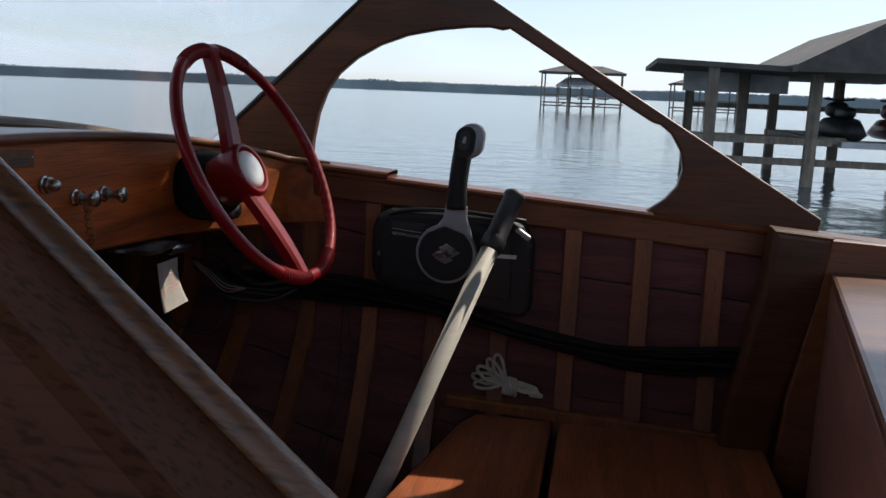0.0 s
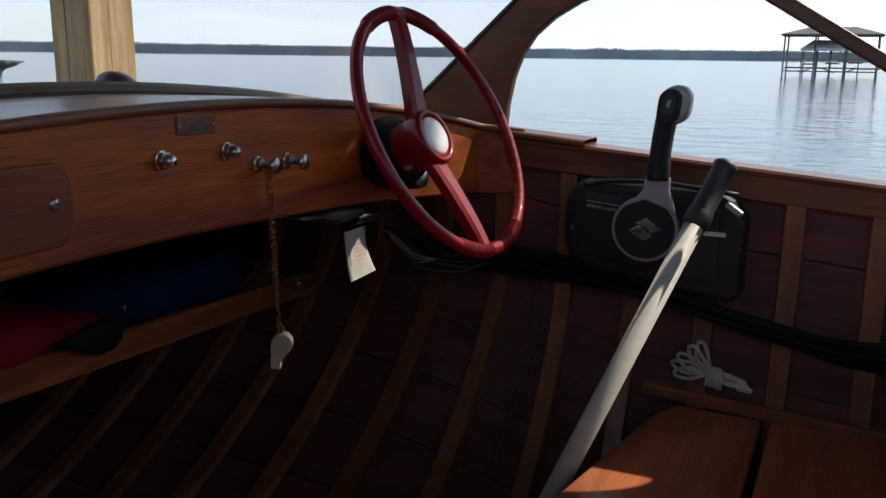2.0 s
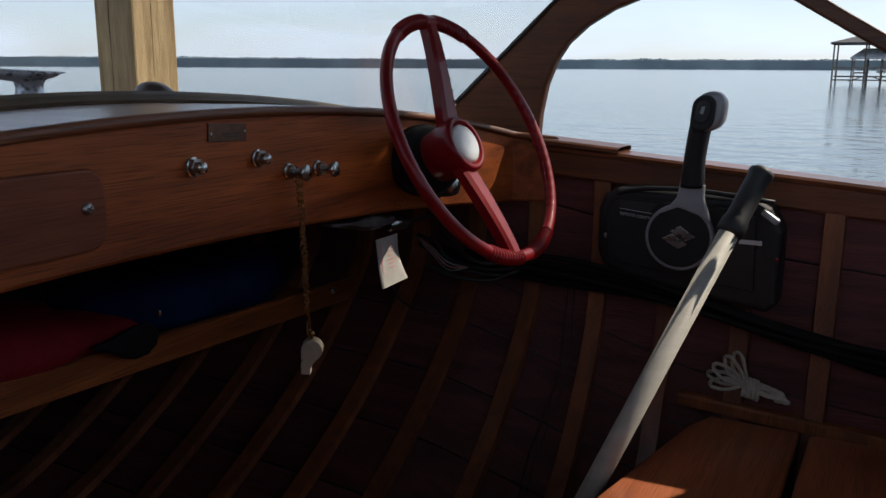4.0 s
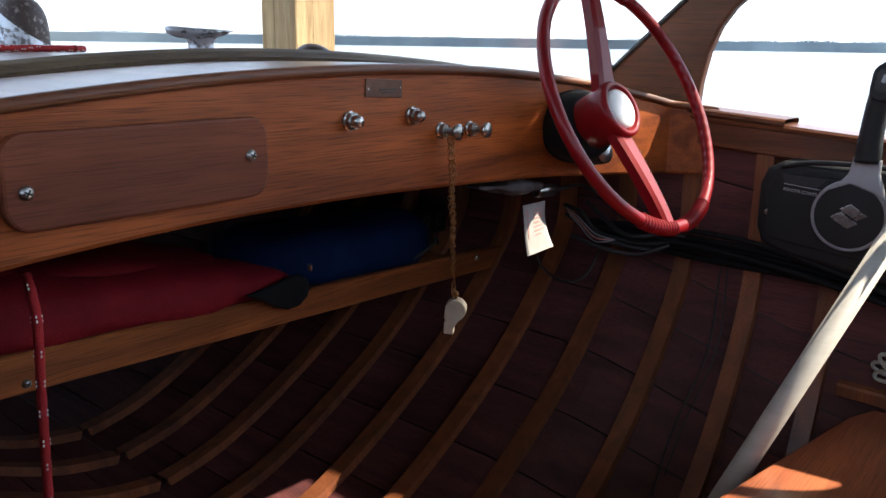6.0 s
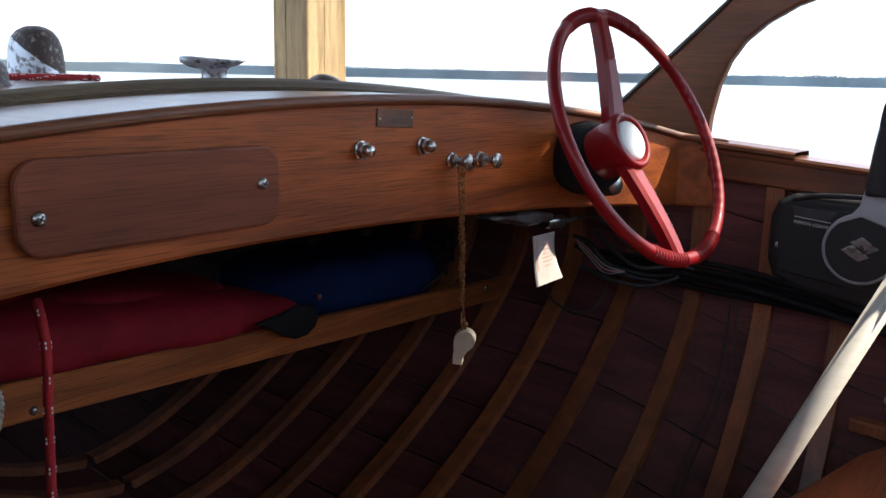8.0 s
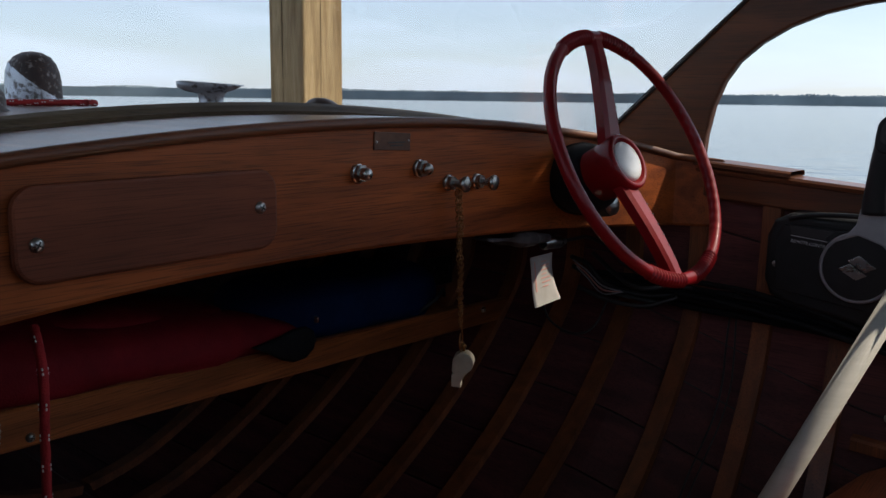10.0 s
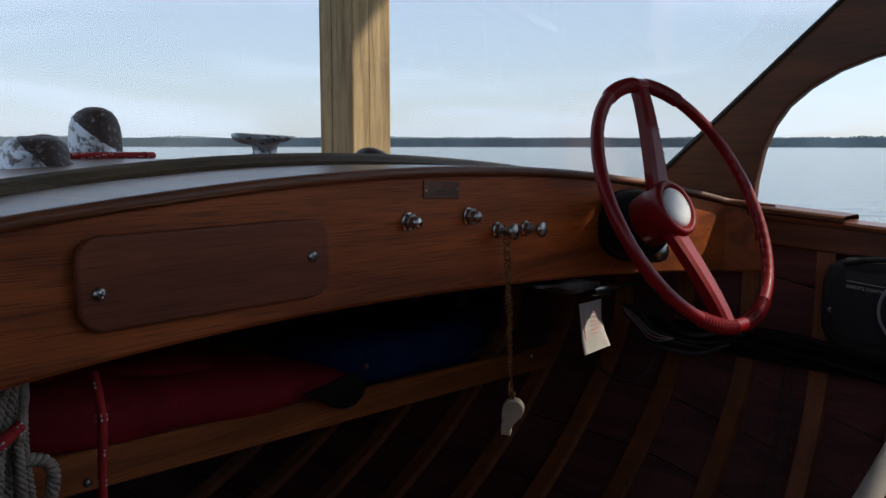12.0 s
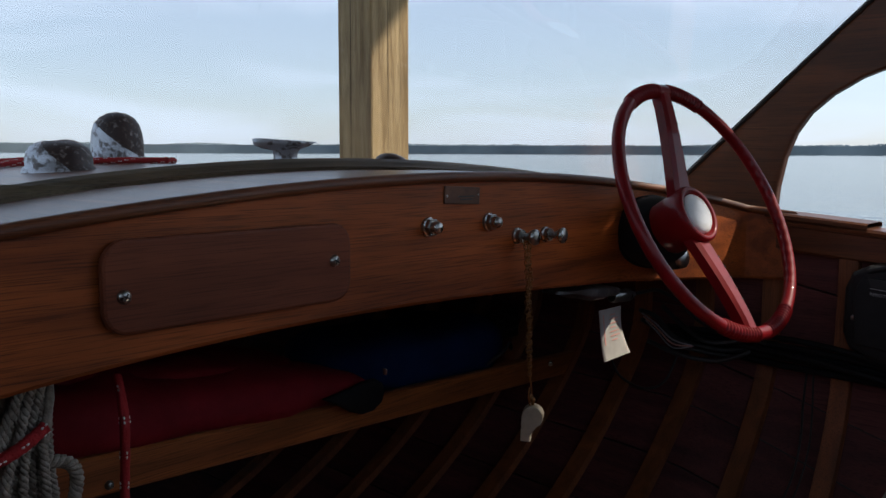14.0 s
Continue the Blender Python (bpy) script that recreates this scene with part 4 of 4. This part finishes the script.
part("cable", tube(smooth_path([(0.155, -0.005, -0.02), (0.21, 0.0, -0.022), (0.27, 0.01, -0.03), (0.33, -0.01, -0.06)], 6), 0.0032, 8), RUBBER, pack, smooth=True)
paper = thing("paper_tag", "curled white paper tag with pink print", "paper tag", (1.142, 0.025, -0.242))

def on_tag(f, g, lift=0.0008):
    y = 0.0025 * math.sin(f * 3.0) - 0.004 * f ** 3 + 0.004 * g * math.sin(f * 4)
    return Vector((g * (0.066 + 0.008 * f) + 0.020 * f, y - lift, -0.084 * f + 0.004 * (g + 0.5) * f * f))


rows = []
for i in range(13):
    f = i / 12
    row = []
    for k in range(9):
        g = k / 8 - 0.5
        row.append(on_tag(f, g, 0.0))
    rows.append(row)
full = [r + [p + Vector((0, 0.0005, 0)) for p in reversed(r)] for r in rows]
part("sheet", grid_sheet(full, True), PAPER, paper, smooth=True)


for k in range(7):
    f = 0.12 + 0.085 * k
    g0, g1 = (-0.08, 0.34) if k % 3 else (-0.05, 0.2)
    part("print_line", grid_sheet([[on_tag(f, g0 + (g1 - g0) * j / 4) for j in range(5)], [on_tag(f + 0.022, g0 + (g1 - g0) * j / 4) for j in range(5)]]), INK, paper)
part("print_line", grid_sheet([[on_tag(0.1 + 0.6 * j / 5, g) for j in range(6)] for g in (-0.36, -0.31)]), INK, paper)

# ---- wiring ----
bundle = thing("cable_bundle", "bundle of black control cables along the hull side", "cables")
rnd = random.Random(8)
for k in range(6):
    pts = []
    for j in range(13):
        y = 0.06 - 0.095 * j
        z = -0.318 - 0.075 * min(1.0, max(0.0, (0.02 - y) / 0.75)) + 0.011 * (k - 2.5) * (0.6 + 0.4 * math.sin(j * 0.9 + k)) + 0.012 * math.sin(j * 0.55)
        b = half_beam(y)
        pts.append((XC + b - 0.050 - 0.012 * (k % 3) - 0.02 * max(0, -0.30 - z), y, z))
    part("cable", tube(smooth_path(pts, 4), 0.0062 - 0.0006 * (k % 3), 8), BOOT, bundle, smooth=True)
loom = thing("wire_loom", "tangle of black wires behind the steering wheel", "wires")
tips = [((1.37, 0.10, -0.285), (1.36, 0.06, -0.292), (1.36, 0.02, -0.325), (1.37, -0.06, -0.335), (1.38, -0.12, -0.32)),
        ((1.36, 0.09, -0.30), (1.35, 0.05, -0.312), (1.35, 0.0, -0.335), (1.37, -0.08, -0.345)),
        ((1.36, 0.05, -0.27), (1.35, 0.0, -0.30), (1.34, -0.05, -0.318), (1.36, -0.10, -0.31)),
        ((1.33, 0.06, -0.33), (1.33, 0.0, -0.345), (1.35, -0.06, -0.35), (1.37, -0.11, -0.33)),
        ((1.38, 0.03, -0.25), (1.36, -0.01, -0.28), (1.36, -0.06, -0.30), (1.385, -0.13, -0.315))]
for t in tips:
    part("wire", tube(smooth_path(t, 6), 0.0042, 7), RUBBER, loom, smooth=True)
part("wire", tube(smooth_path([(1.33, 0.14, -0.36), (1.32, 0.11, -0.40), (1.32, 0.06, -0.415), (1.34, 0.03, -0.40), (1.37, 0.02, -0.35)], 6), 0.0022, 6), RUBBER, loom, smooth=True)
part("wire", tube(smooth_path([hull(-0.190 + 0.006 * math.sin(k * 1.3), 0.20 + 0.06 * k, 1, 0.02) for k in range(9)], 4), 0.0018, 6), RUBBER, loom, smooth=True)
part("wire", tube(smooth_path([hull(-0.202 + 0.007 * math.sin(k * 1.1 + 1), 0.20 + 0.06 * k, 1, 0.02) for k in range(8)], 4), 0.0015, 6), RUBBER, loom, smooth=True)
for k in range(3):
    part("wire", tube(smooth_path([(1.35, 0.085 - 0.004 * k, -0.286 - 0.006 * k), (1.34, 0.05, -0.30 - 0.006 * k), (1.335, 0.015, -0.322 - 0.007 * k), (1.345, -0.02, -0.33)], 5), 0.0013, 6), (SILVER, INK, SILVER)[k], loom, smooth=True)

# ---- ledge and rope hank on the hull side ----
ledge = thing("bench_ledge", "oak ledge carrying the bench on the hull side", "ledge")
rows = []
for k in range(9):
    y = -0.40 - 0.08 * k
    z = -0.512 - 0.03 * k / 8
    rows.append([Vector((XC + 0.70 + dx, y, z + dz)) for dx, dz in ((0.0, 0), (-0.062, 0), (-0.066, -0.004), (-0.066, -0.020), (0.0, -0.020))])
part("rail", grid_sheet(rows, True), RIB, ledge)


def strand(points, r, name, parent, mat, steps=7, n=8, twist=0.0):
    pts = smooth_path(points, steps)
    return part(name, tube(pts, (lambda f: r * (1 + twist * math.sin(f * len(pts) * 1.9))), n), mat, parent, smooth=True)


hank = thing("rope_hank", "small hank of white cord tied in loops on the ledge", "rope", (1.405, -0.498, -0.482))


hank.scale = (0.76, 0.76, 0.76)


def hk(a, v, w=0.0):
    """a aft, v up, w towards the middle."""
    return Vector((-w, -a, v))


loops = [(-0.012, 0.060, 0.012), (-0.030, 0.050, 0.012), (-0.052, 0.030, 0.013), (-0.064, 0.008, 0.012), (-0.058, -0.012, 0.012)]
for k, (a, v, wd) in enumerate(loops):
    d = Vector((a, v)).normalized()
    n2 = Vector((-d.y, d.x)) * wd
    w = 0.004 * (k % 3)
    pts = [hk(0.012, 0.0, w), hk(a * 0.5 + n2.x, v * 0.5 + n2.y, w + 0.004), hk(a + n2.x * 0.7, v + n2.y * 0.7, w), hk(a * 1.12, v * 1.12, w), hk(a - n2.x * 0.7, v - n2.y * 0.7, w + 0.003), hk(a * 0.5 - n2.x, v * 0.5 - n2.y, w), hk(0.012, -0.002, w)]
    strand(pts, 0.0042, "loop", hank, ROPE, twist=0.09)
for k in range(5):
    x = 0.004 + 0.0075 * k
    pts = [hk(x + 0.010 * math.cos(t) * 0.35, -0.004 - 0.2 * x + 0.021 * math.sin(t), 0.004 + 0.011 * math.cos(t)) for t in [2 * math.pi * j / 10 for j in range(11)]]
    strand(pts, 0.0040, "turn", hank, ROPE, 3, twist=0.09)
for k, (v0, v1) in enumerate(((0.006, -0.010), (0.0, -0.018), (-0.008, -0.024), (-0.012, -0.026))):
    strand([hk(0.03, v0, 0.004), hk(0.055, v0 - 0.004, 0.006 + 0.003 * k), hk(0.082 + 0.004 * k, v1 + 0.004, 0.006), hk(0.086 + 0.004 * k, v1 - 0.002, 0.004), hk(0.07, v1 - 0.001, 0.003)], 0.0040, "tail", hank, ROPE, twist=0.09)


# ---- ropes at the port side ----
def flecked(points, r, name, parent, label, step=0.021):
    pts = smooth_path(points, 10)
    ob = part(name, tube(pts, lambda f: r * (1 + 0.05 * math.sin(f * len(pts) * 2.1)), 10), REDROPE, parent, label, smooth=True)
    run, nxt, n = 0.0, step * 0.5, 0
    for a, c in zip(pts, pts[1:]):
        run += (c - a).length
        if run > nxt:
            nxt += step
            n += 1
            d = (c - a).normalized()
            for ang in (0.6, 3.2, 5.0):
                side = d.cross(Vector((0, 0, 1)) if abs(d.z) < 0.9 else Vector((1, 0, 0))).normalized()
                up = side.cross(d)
                q = c + (side * math.cos(ang + n * 0.4) + up * math.sin(ang + n * 0.4)) * (r * 0.97)
                for off in (-0.0022, 0.0022):
                    f = box((0.0018, 0.0018, 0.0030), q + d * off, 0.0006, axis_matrix(d), 1)
                    part("fleck", f, FLECK, ob)
    return ob


red_line = thing("red_line", "red braided line with white flecks hanging below the dashboard", "rope")
flecked([(0.380, 0.128, -0.222), (0.376, 0.112, -0.240), (0.3735, 0.102, -0.27), (0.3695, 0.100, -0.34), (0.367, 0.100, -0.42), (0.364, 0.10, -0.52), (0.362, 0.10, -0.65), (0.36, 0.10, -0.78)], 0.0048, "line", red_line, "", 0.030)
DOCKLINE = blotched("dock_line", (0.17, 0.145, 0.115), (0.42, 0.38, 0.32), (120, 120, 120), rough=(0.85, 0.95), bump=0.5, fine=500)


def laid(points, r, name, parent, mat, steps=30, pitch=0.017):
    """A line of three strands twisted round one another."""
    pts = smooth_path(points, steps)
    joined = bmesh.new()
    for j in range(3):
        run, path = 0.0, []
        for i, c in enumerate(pts):
            d = (pts[min(i + 1, len(pts) - 1)] - pts[max(i - 1, 0)]).normalized()
            run += (c - pts[i - 1]).length if i else 0.0
            side = d.cross(Vector((0, 1, 0))).normalized()
            up = side.cross(d)
            a = run / pitch * 2 * math.pi + j * 2 * math.pi / 3
            path.append(c + (side * math.cos(a) + up * math.sin(a)) * (r * 0.52))
        one = tube(path, r * 0.55, 6)
        scratch = bpy.data.meshes.new("scratch")
        one.to_mesh(scratch)
        joined.from_mesh(scratch)
        bpy.data.meshes.remove(scratch)
    return part(name, joined, mat, parent, smooth=True)


coil = thing("rope_coil", "coil of cream and red braided dock line hanging in loops", "rope", (0.282, 0.085, -0.24))
rnd = random.Random(12)
for k in range(11):
    x = -0.085 + 0.0095 * k
    w = 0.010 + rnd.uniform(0, 0.008)
    y = rnd.uniform(-0.012, 0.012)
    d = 0.23 + rnd.uniform(-0.03, 0.03)
    pts = [(0.004 + x * 0.2, y, 0.045), (x * 0.45, y, 0.0), (x * 0.9 - w * 0.4, y - 0.004, -0.07), (x - w, y - 0.003, -0.15), (x, y, -d), (x + w, y + 0.004, -0.14), (x * 0.6 + w * 0.6, y + 0.006, -0.03), (0.012 + x * 0.2, y + 0.004, 0.04)]
    laid(pts, 0.0048, "loop", coil, DOCKLINE)
strand([(0.010, 0.0, 0.075), (0.012, -0.004, 0.03), (0.004, -0.008, -0.015)], 0.0045, "hanger", coil, DOCKLINE, 6, twist=0.1)
laid([(0.006, 0.0, -0.035), (0.028, 0.0, -0.042), (0.036, 0.002, -0.06), (0.028, 0.004, -0.09), (0.004, 0.004, -0.10)], 0.0062, "bight", coil, DOCKLINE)
flecked([(-0.09, -0.014, -0.022), (-0.05, -0.018, -0.021), (-0.02, -0.018, -0.012), (0.004, -0.012, 0.0)], 0.0058, "whipping", coil, "red flecked line round the coil")

# ---- fittings on the foredeck ----


def cowl(name, at, r, h, cut, nrm, label):
    """A pitted chrome hood with an oblique dark mouth."""
    e = thing(name, label, "deck vent", at, "deck vents")
    b = lathe([(r * 1.12, -0.004), (r * 1.10, 0.003), (r, 0.006), (r * 0.995, h * 0.42), (r * 0.95, h * 0.60), (r * 0.85, h * 0.76), (r * 0.66, h * 0.895), (r * 0.36, h * 0.975), (0, h)], (0, 0, 0), (0, 0, 1), 40)
    c = b.copy()
    bmesh.ops.bisect_plane(b, geom=b.verts[:] + b.edges[:] + b.faces[:], plane_co=cut, plane_no=nrm, clear_outer=True)
    part("hood", b, PITTED, e, smooth=True)
    bmesh.ops.bisect_plane(c, geom=c.verts[:] + c.edges[:] + c.faces[:], plane_co=cut, plane_no=nrm, clear_inner=True)
    for v in c.verts:
        v.co *= 0.975
    part("mouth", c, blotched("rusty_mouth", (0.035, 0.02, 0.018), (0.30, 0.26, 0.24), (110, 110, 110), rough=(0.4, 0.7), lo=0.55, hi=0.68, bump=0.4, fine=200), e, "dark rust-speckled mouth", smooth=True)
    return e


cowl("deck_vent", (0.748, 0.842, deck_z(0.748, 0.84)), 0.047, 0.096, (0.0, 0.0, 0.049), (0.45, -0.45, 0.8), "tall pitted chrome deck vent with a rust-speckled mouth")
cowl("deck_vent", (0.541, 0.612, deck_z(0.541, 0.61)), 0.048, 0.046, (0.004, 0.0, 0.024), (0.5, -0.45, 0.75), "low pitted chrome deck vent beside the red line")
cowl("deck_vent", (0.748, 1.06, deck_z(0.748, 1.06)), 0.036, 0.046, (0.0, 0.0, 0.024), (0.7, -0.3, 0.7), "small pitted chrome deck vent behind the others")
deck_line = thing("deck_line", "red braided line with white flecks lying on the foredeck", "rope")


def on_deck(x, y, up=0.006):
    return (x, y, deck_z(x, y) + up)


flecked([on_deck(0.80, 0.765), on_deck(0.74, 0.785), on_deck(0.68, 0.80), on_deck(0.62, 0.86), on_deck(0.52, 0.83), on_deck(0.42, 0.74), on_deck(0.30, 0.70), on_deck(0.1, 0.66)], 0.0058, "line", deck_line, "", 0.012)
flecked([on_deck(0.80, 0.765, 0.007), on_deck(0.83, 0.79), on_deck(0.80, 0.85), on_deck(0.84, 0.93), on_deck(0.70, 1.0), on_deck(0.55, 0.95), on_deck(0.35, 0.80), on_deck(0.15, 0.75)], 0.0058, "line", deck_line, "", 0.012)

cleat_at = Vector((0.776, 0.372, deck_z(0.776, 0.372)))
cleat = thing("deck_cleat", "chrome deck cleat with a flat oval top", "cleat", cleat_at)
b = lathe([(0.026, 0), (0.024, 0.004), (0.019, 0.010), (0.0175, 0.018), (0.020, 0.026), (0.026, 0.031)], (0, 0, 0), (0, 0, 1), 28)
part("pedestal", b, PITTED, cleat, smooth=True)
b = lathe([(0.0, 0.026), (0.012, 0.0265), (0.021, 0.029), (0.029, 0.0345), (0.0298, 0.0375), (0.026, 0.0400), (0.012, 0.0415), (0, 0.042)], (0, 0, 0), (0, 0, 1), 32)
for v in b.verts:
    v.co.x *= 1.72
    v.co.y *= 0.80
    v.co.z += 0.0022 * abs(v.co.x / 0.05) ** 2 - 0.05 * v.co.x + (0.10 * v.co.x if v.co.z < 0.036 else 0.0)
bmesh.ops.rotate(b, cent=(0, 0, 0), matrix=Matrix.Rotation(-0.25, 3, "Z"), verts=b.verts)
part("horns", b, PITTED, cleat, smooth=True)
dome = thing("bow_light", "dark brown low domed light on the foredeck", "deck light", (1.046, 0.42, deck_z(1.046, 0.42)))
b = lathe([(0.034, 0), (0.034, 0.010), (0.031, 0.019), (0.024, 0.027), (0.014, 0.032), (0.006, 0.0338), (0, 0.034)], (0, 0, 0), (0, 0, 1), 32)
for v in b.verts:
    v.co.x -= 0.010 * (v.co.z / 0.034) ** 2
part("lens", b, blotched("smoked_glass", (0.035, 0.022, 0.018), (0.08, 0.05, 0.04), (50, 50, 50), rough=(0.3, 0.5), bump=0.05), dome, smooth=True)
part("base", lathe([(0.038, 0), (0.038, 0.004), (0.034, 0.006)], (0, 0, 0), (0, 0, 1), 28), PITTED, dome)

# ---- aft: knee on the hull side, seat back, after deck ----
knee = thing("side_knee", "rounded mahogany knee standing on the hull side", "knee")
ol = [(-0.938, -0.158), (-1.035, -0.165), (-1.03, -0.26), (-0.985, -0.45), (-0.955, -0.64), (-0.945, -0.80), (-0.858, -0.80), (-0.872, -0.64), (-0.893, -0.46), (-0.930, -0.25)]
part("post", slab(ol, 0.06, lambda u, v, w: Vector((1.385 + w - 0.10 * max(0, -0.45 - v), u, v)), 0.012, segments=4), FRAME_WOOD, knee)
part("brace", slab([(-1.03, -0.17), (-1.16, -0.175), (-1.10, -0.35), (-1.00, -0.80), (-0.955, -0.80), (-0.985, -0.45)], 0.03, lambda u, v, w: Vector((1.37 + w - 0.10 * max(0, -0.45 - v), u, v)), 0.005), RAIL, knee)
after = thing("after_deck", "varnished after deck box behind the bench", "deck box")
AFT = [(1.372, -1.035), (0.42, -0.865), (0.42, -1.48), (1.372, -1.48)]
part("top", slab(AFT, 0.02, lambda u, v, w: Vector((u, v, -0.232 + w)), 0.006), DECK, after, "glossy varnished top")
part("front", slab([(0.0, -0.8), (0.93, -0.8), (0.93, -0.244), (0.0, -0.244)], 0.018, lambda u, v, w: Vector((1.36 - u * 0.985, -1.045 + u * 0.176 + w, v)), 0.003), AFT_WOOD, after)

# ---- the neighbour's boathouse, trees behind it ----
near = thing("boathouse", "weathered open boathouse with a gabled roof on piles", "boathouse", (21.0, -5.4, WATER_Z))


def gable(x0, x1, y0, y1, z, h, name, mat):
    b = bmesh.new()
    ym = (y0 + y1) / 2
    pts = [(x, y, zz) for x in (x0, x1) for y, zz in ((y0, z), (ym, z + h), (y1, z), (y1, z - 0.16), (y0, z - 0.16))]
    v = [b.verts.new(p) for p in pts]
    b.faces.new(v[:5])
    b.faces.new(v[5:][::-1])
    for i in range(5):
        b.faces.new((v[i], v[(i + 1) % 5], v[5 + (i + 1) % 5], v[5 + i]))
    part(name, b, mat, near)


gable(-1.2, 8.0, -3.6, 0.7, 2.72, 1.15, "roof", DARKROOF)
part("flat_roof", box((6.0, 3.6, 0.12), (2.4, 1.85, 2.66), rot=Matrix.Rotation(0.035, 3, "X")), DARKROOF, near)
part("fascia", box((0.08, 2.6, 0.5), (2.2, 1.5, 2.35)), PALEROOF, near)
for x, y in ((-0.4, 2.35), (-0.4, 0.1), (-0.4, -3.3), (4.5, 2.4), (4.5, 0.1), (4.5, -1.6), (4.5, -3.3), (2.0, 1.3)):
    part("post", box((0.24, 0.24, 4.2), (x, y, 0.6), 0.01), DOCKWOOD, near)
part("platform", box((1.6, 3.4, 0.16), (0.3, 1.35, 1.02)), DOCKWOOD, near)
part("platform", box((5.0, 1.2, 0.16), (2.4, -0.4, 1.05)), DOCKWOOD, near)
part("platform", box((1.4, 3.6, 0.14), (0.4, -2.4, 0.98)), PALEROOF, near)
part("brace", box((0.14, 5.6, 0.16), (-0.4, -0.4, 0.55)), DOCKWOOD, near)
part("brace", box((0.14, 5.6, 0.14), (4.5, -0.4, 1.75)), DOCKWOOD, near)


def watercraft(at, mat, label):
    e = thing("water_scooter", label, "water scooter", at, "water scooters")
    rows = []
    for k in range(9):
        f = k / 8
        w = 0.5 * math.sin(math.pi * (0.12 + 0.8 * (1 - f))) ** 0.6
        h = 0.35 + 0.2 * math.sin(math.pi * f)
        rows.append([Vector((-1.4 + 2.8 * f, w * c, h * s)) for c, s in ((-1, 0.3), (-0.6, 0.9), (0, 1.0), (0.6, 0.9), (1, 0.3), (0.5, 0), (-0.5, 0))])
    b = grid_sheet(rows, True)
    bmesh.ops.holes_fill(b, edges=b.edges)
    part("hull", b, mat, e, smooth=True)
    part("seat", cushion((-0.3, 0, 0.62), (0.6, 0.16, 0.14), 3, 3.0, 16, 10, 0.01), BLACK, e, smooth=True)
    part("handlebar", tube([(0.35, -0.35, 0.95), (0.3, 0, 0.9), (0.35, 0.35, 0.95)], 0.03, 6), BLACK, e)
    part("cowling", cushion((0.45, 0, 0.68), (0.4, 0.25, 0.2), 5, 2.6, 16, 10, 0.01), mat, e, smooth=True)


watercraft((22.2, -6.3, -0.72), BLACK, "black water scooter parked on the boathouse platform")
watercraft((22.6, -7.7, -0.72), RED, "dark red water scooter parked on the boathouse platform")


def shore_tree(at, h, spread, seed):
    e = thing("tree", "leafy green tree on the near shore", "tree", at, "shore trees")
    rnd = random.Random(seed)
    part("trunk", tube(smooth_path([(0, 0, 0), (0.1, 0.05, h * 0.3), (-0.05, 0.1, h * 0.6), (0.05, 0, h * 0.9)], 4), lambda f: 0.22 * (1 - 0.8 * f), 8), DOCKWOOD, e, smooth=True)
    for k in range(5):
        a = k * 1.3
        part("limb", tube([(0, 0, h * (0.35 + 0.1 * k)), (math.cos(a) * spread * 0.4, math.sin(a) * spread * 0.4, h * (0.5 + 0.09 * k))], lambda f: 0.09 * (1 - 0.7 * f), 6), DOCKWOOD, e)
    verts, faces = [], []
    for c in range(70):
        th, ph = rnd.uniform(0, 6.283), rnd.uniform(-0.5, 1.4)
        rr = spread * rnd.uniform(0.35, 1.0)
        cc = Vector((math.cos(th) * math.cos(ph) * rr, math.sin(th) * math.cos(ph) * rr, h * 0.68 + math.sin(ph) * rr * 0.8))
        for j in range(42):
            p = cc + Vector((rnd.gauss(0, 0.32), rnd.gauss(0, 0.32), rnd.gauss(0, 0.25)))
            d1 = Vector((rnd.uniform(-1, 1), rnd.uniform(-1, 1), rnd.uniform(-0.6, 0.6))).normalized() * 0.17
            d2 = d1.cross(Vector((rnd.uniform(-1, 1), rnd.uniform(-1, 1), 1))).normalized() * 0.10
            i = len(verts)
            verts += [p - d1, p + d2, p + d1, p - d2]
            faces.append((i, i + 1, i + 2, i + 3))
    me = bpy.data.meshes.new("crown")
    me.from_pydata([tuple(v) for v in verts], [], faces)
    me.materials.append(LEAF)
    o = new("crown", me)
    o.parent = e


bank = bmesh.new()
bmesh.ops.create_grid(bank, x_segments=14, y_segments=20, size=1)
for v in bank.verts:
    v.co = Vector((52 + v.co.x * 16, -37 + v.co.y * 22, WATER_Z - 0.3 + 1.2 * (1 - max(abs(v.co.x), abs(v.co.y)) ** 2) + 0.1 * noise.noise(v.co * 6)))
tagged(part("ground", bank, blotched("grass_bank", (0.03, 0.05, 0.02), (0.07, 0.09, 0.04), (0.4, 0.4, 0.4), rough=(0.8, 1.0), fine=5)), "grassy bank of the near shore", "shore", kind="structure")
for k, (x, y, h, sp) in enumerate(((45, -19.0, 6.2, 2.6), (50, -23, 7.5, 3.2), (46, -28, 6.5, 3.0), (54, -31, 8, 3.4), (48, -37, 7, 3.2))):
    shore_tree((x, y, WATER_Z + 0.3), h, sp, 20 + k)
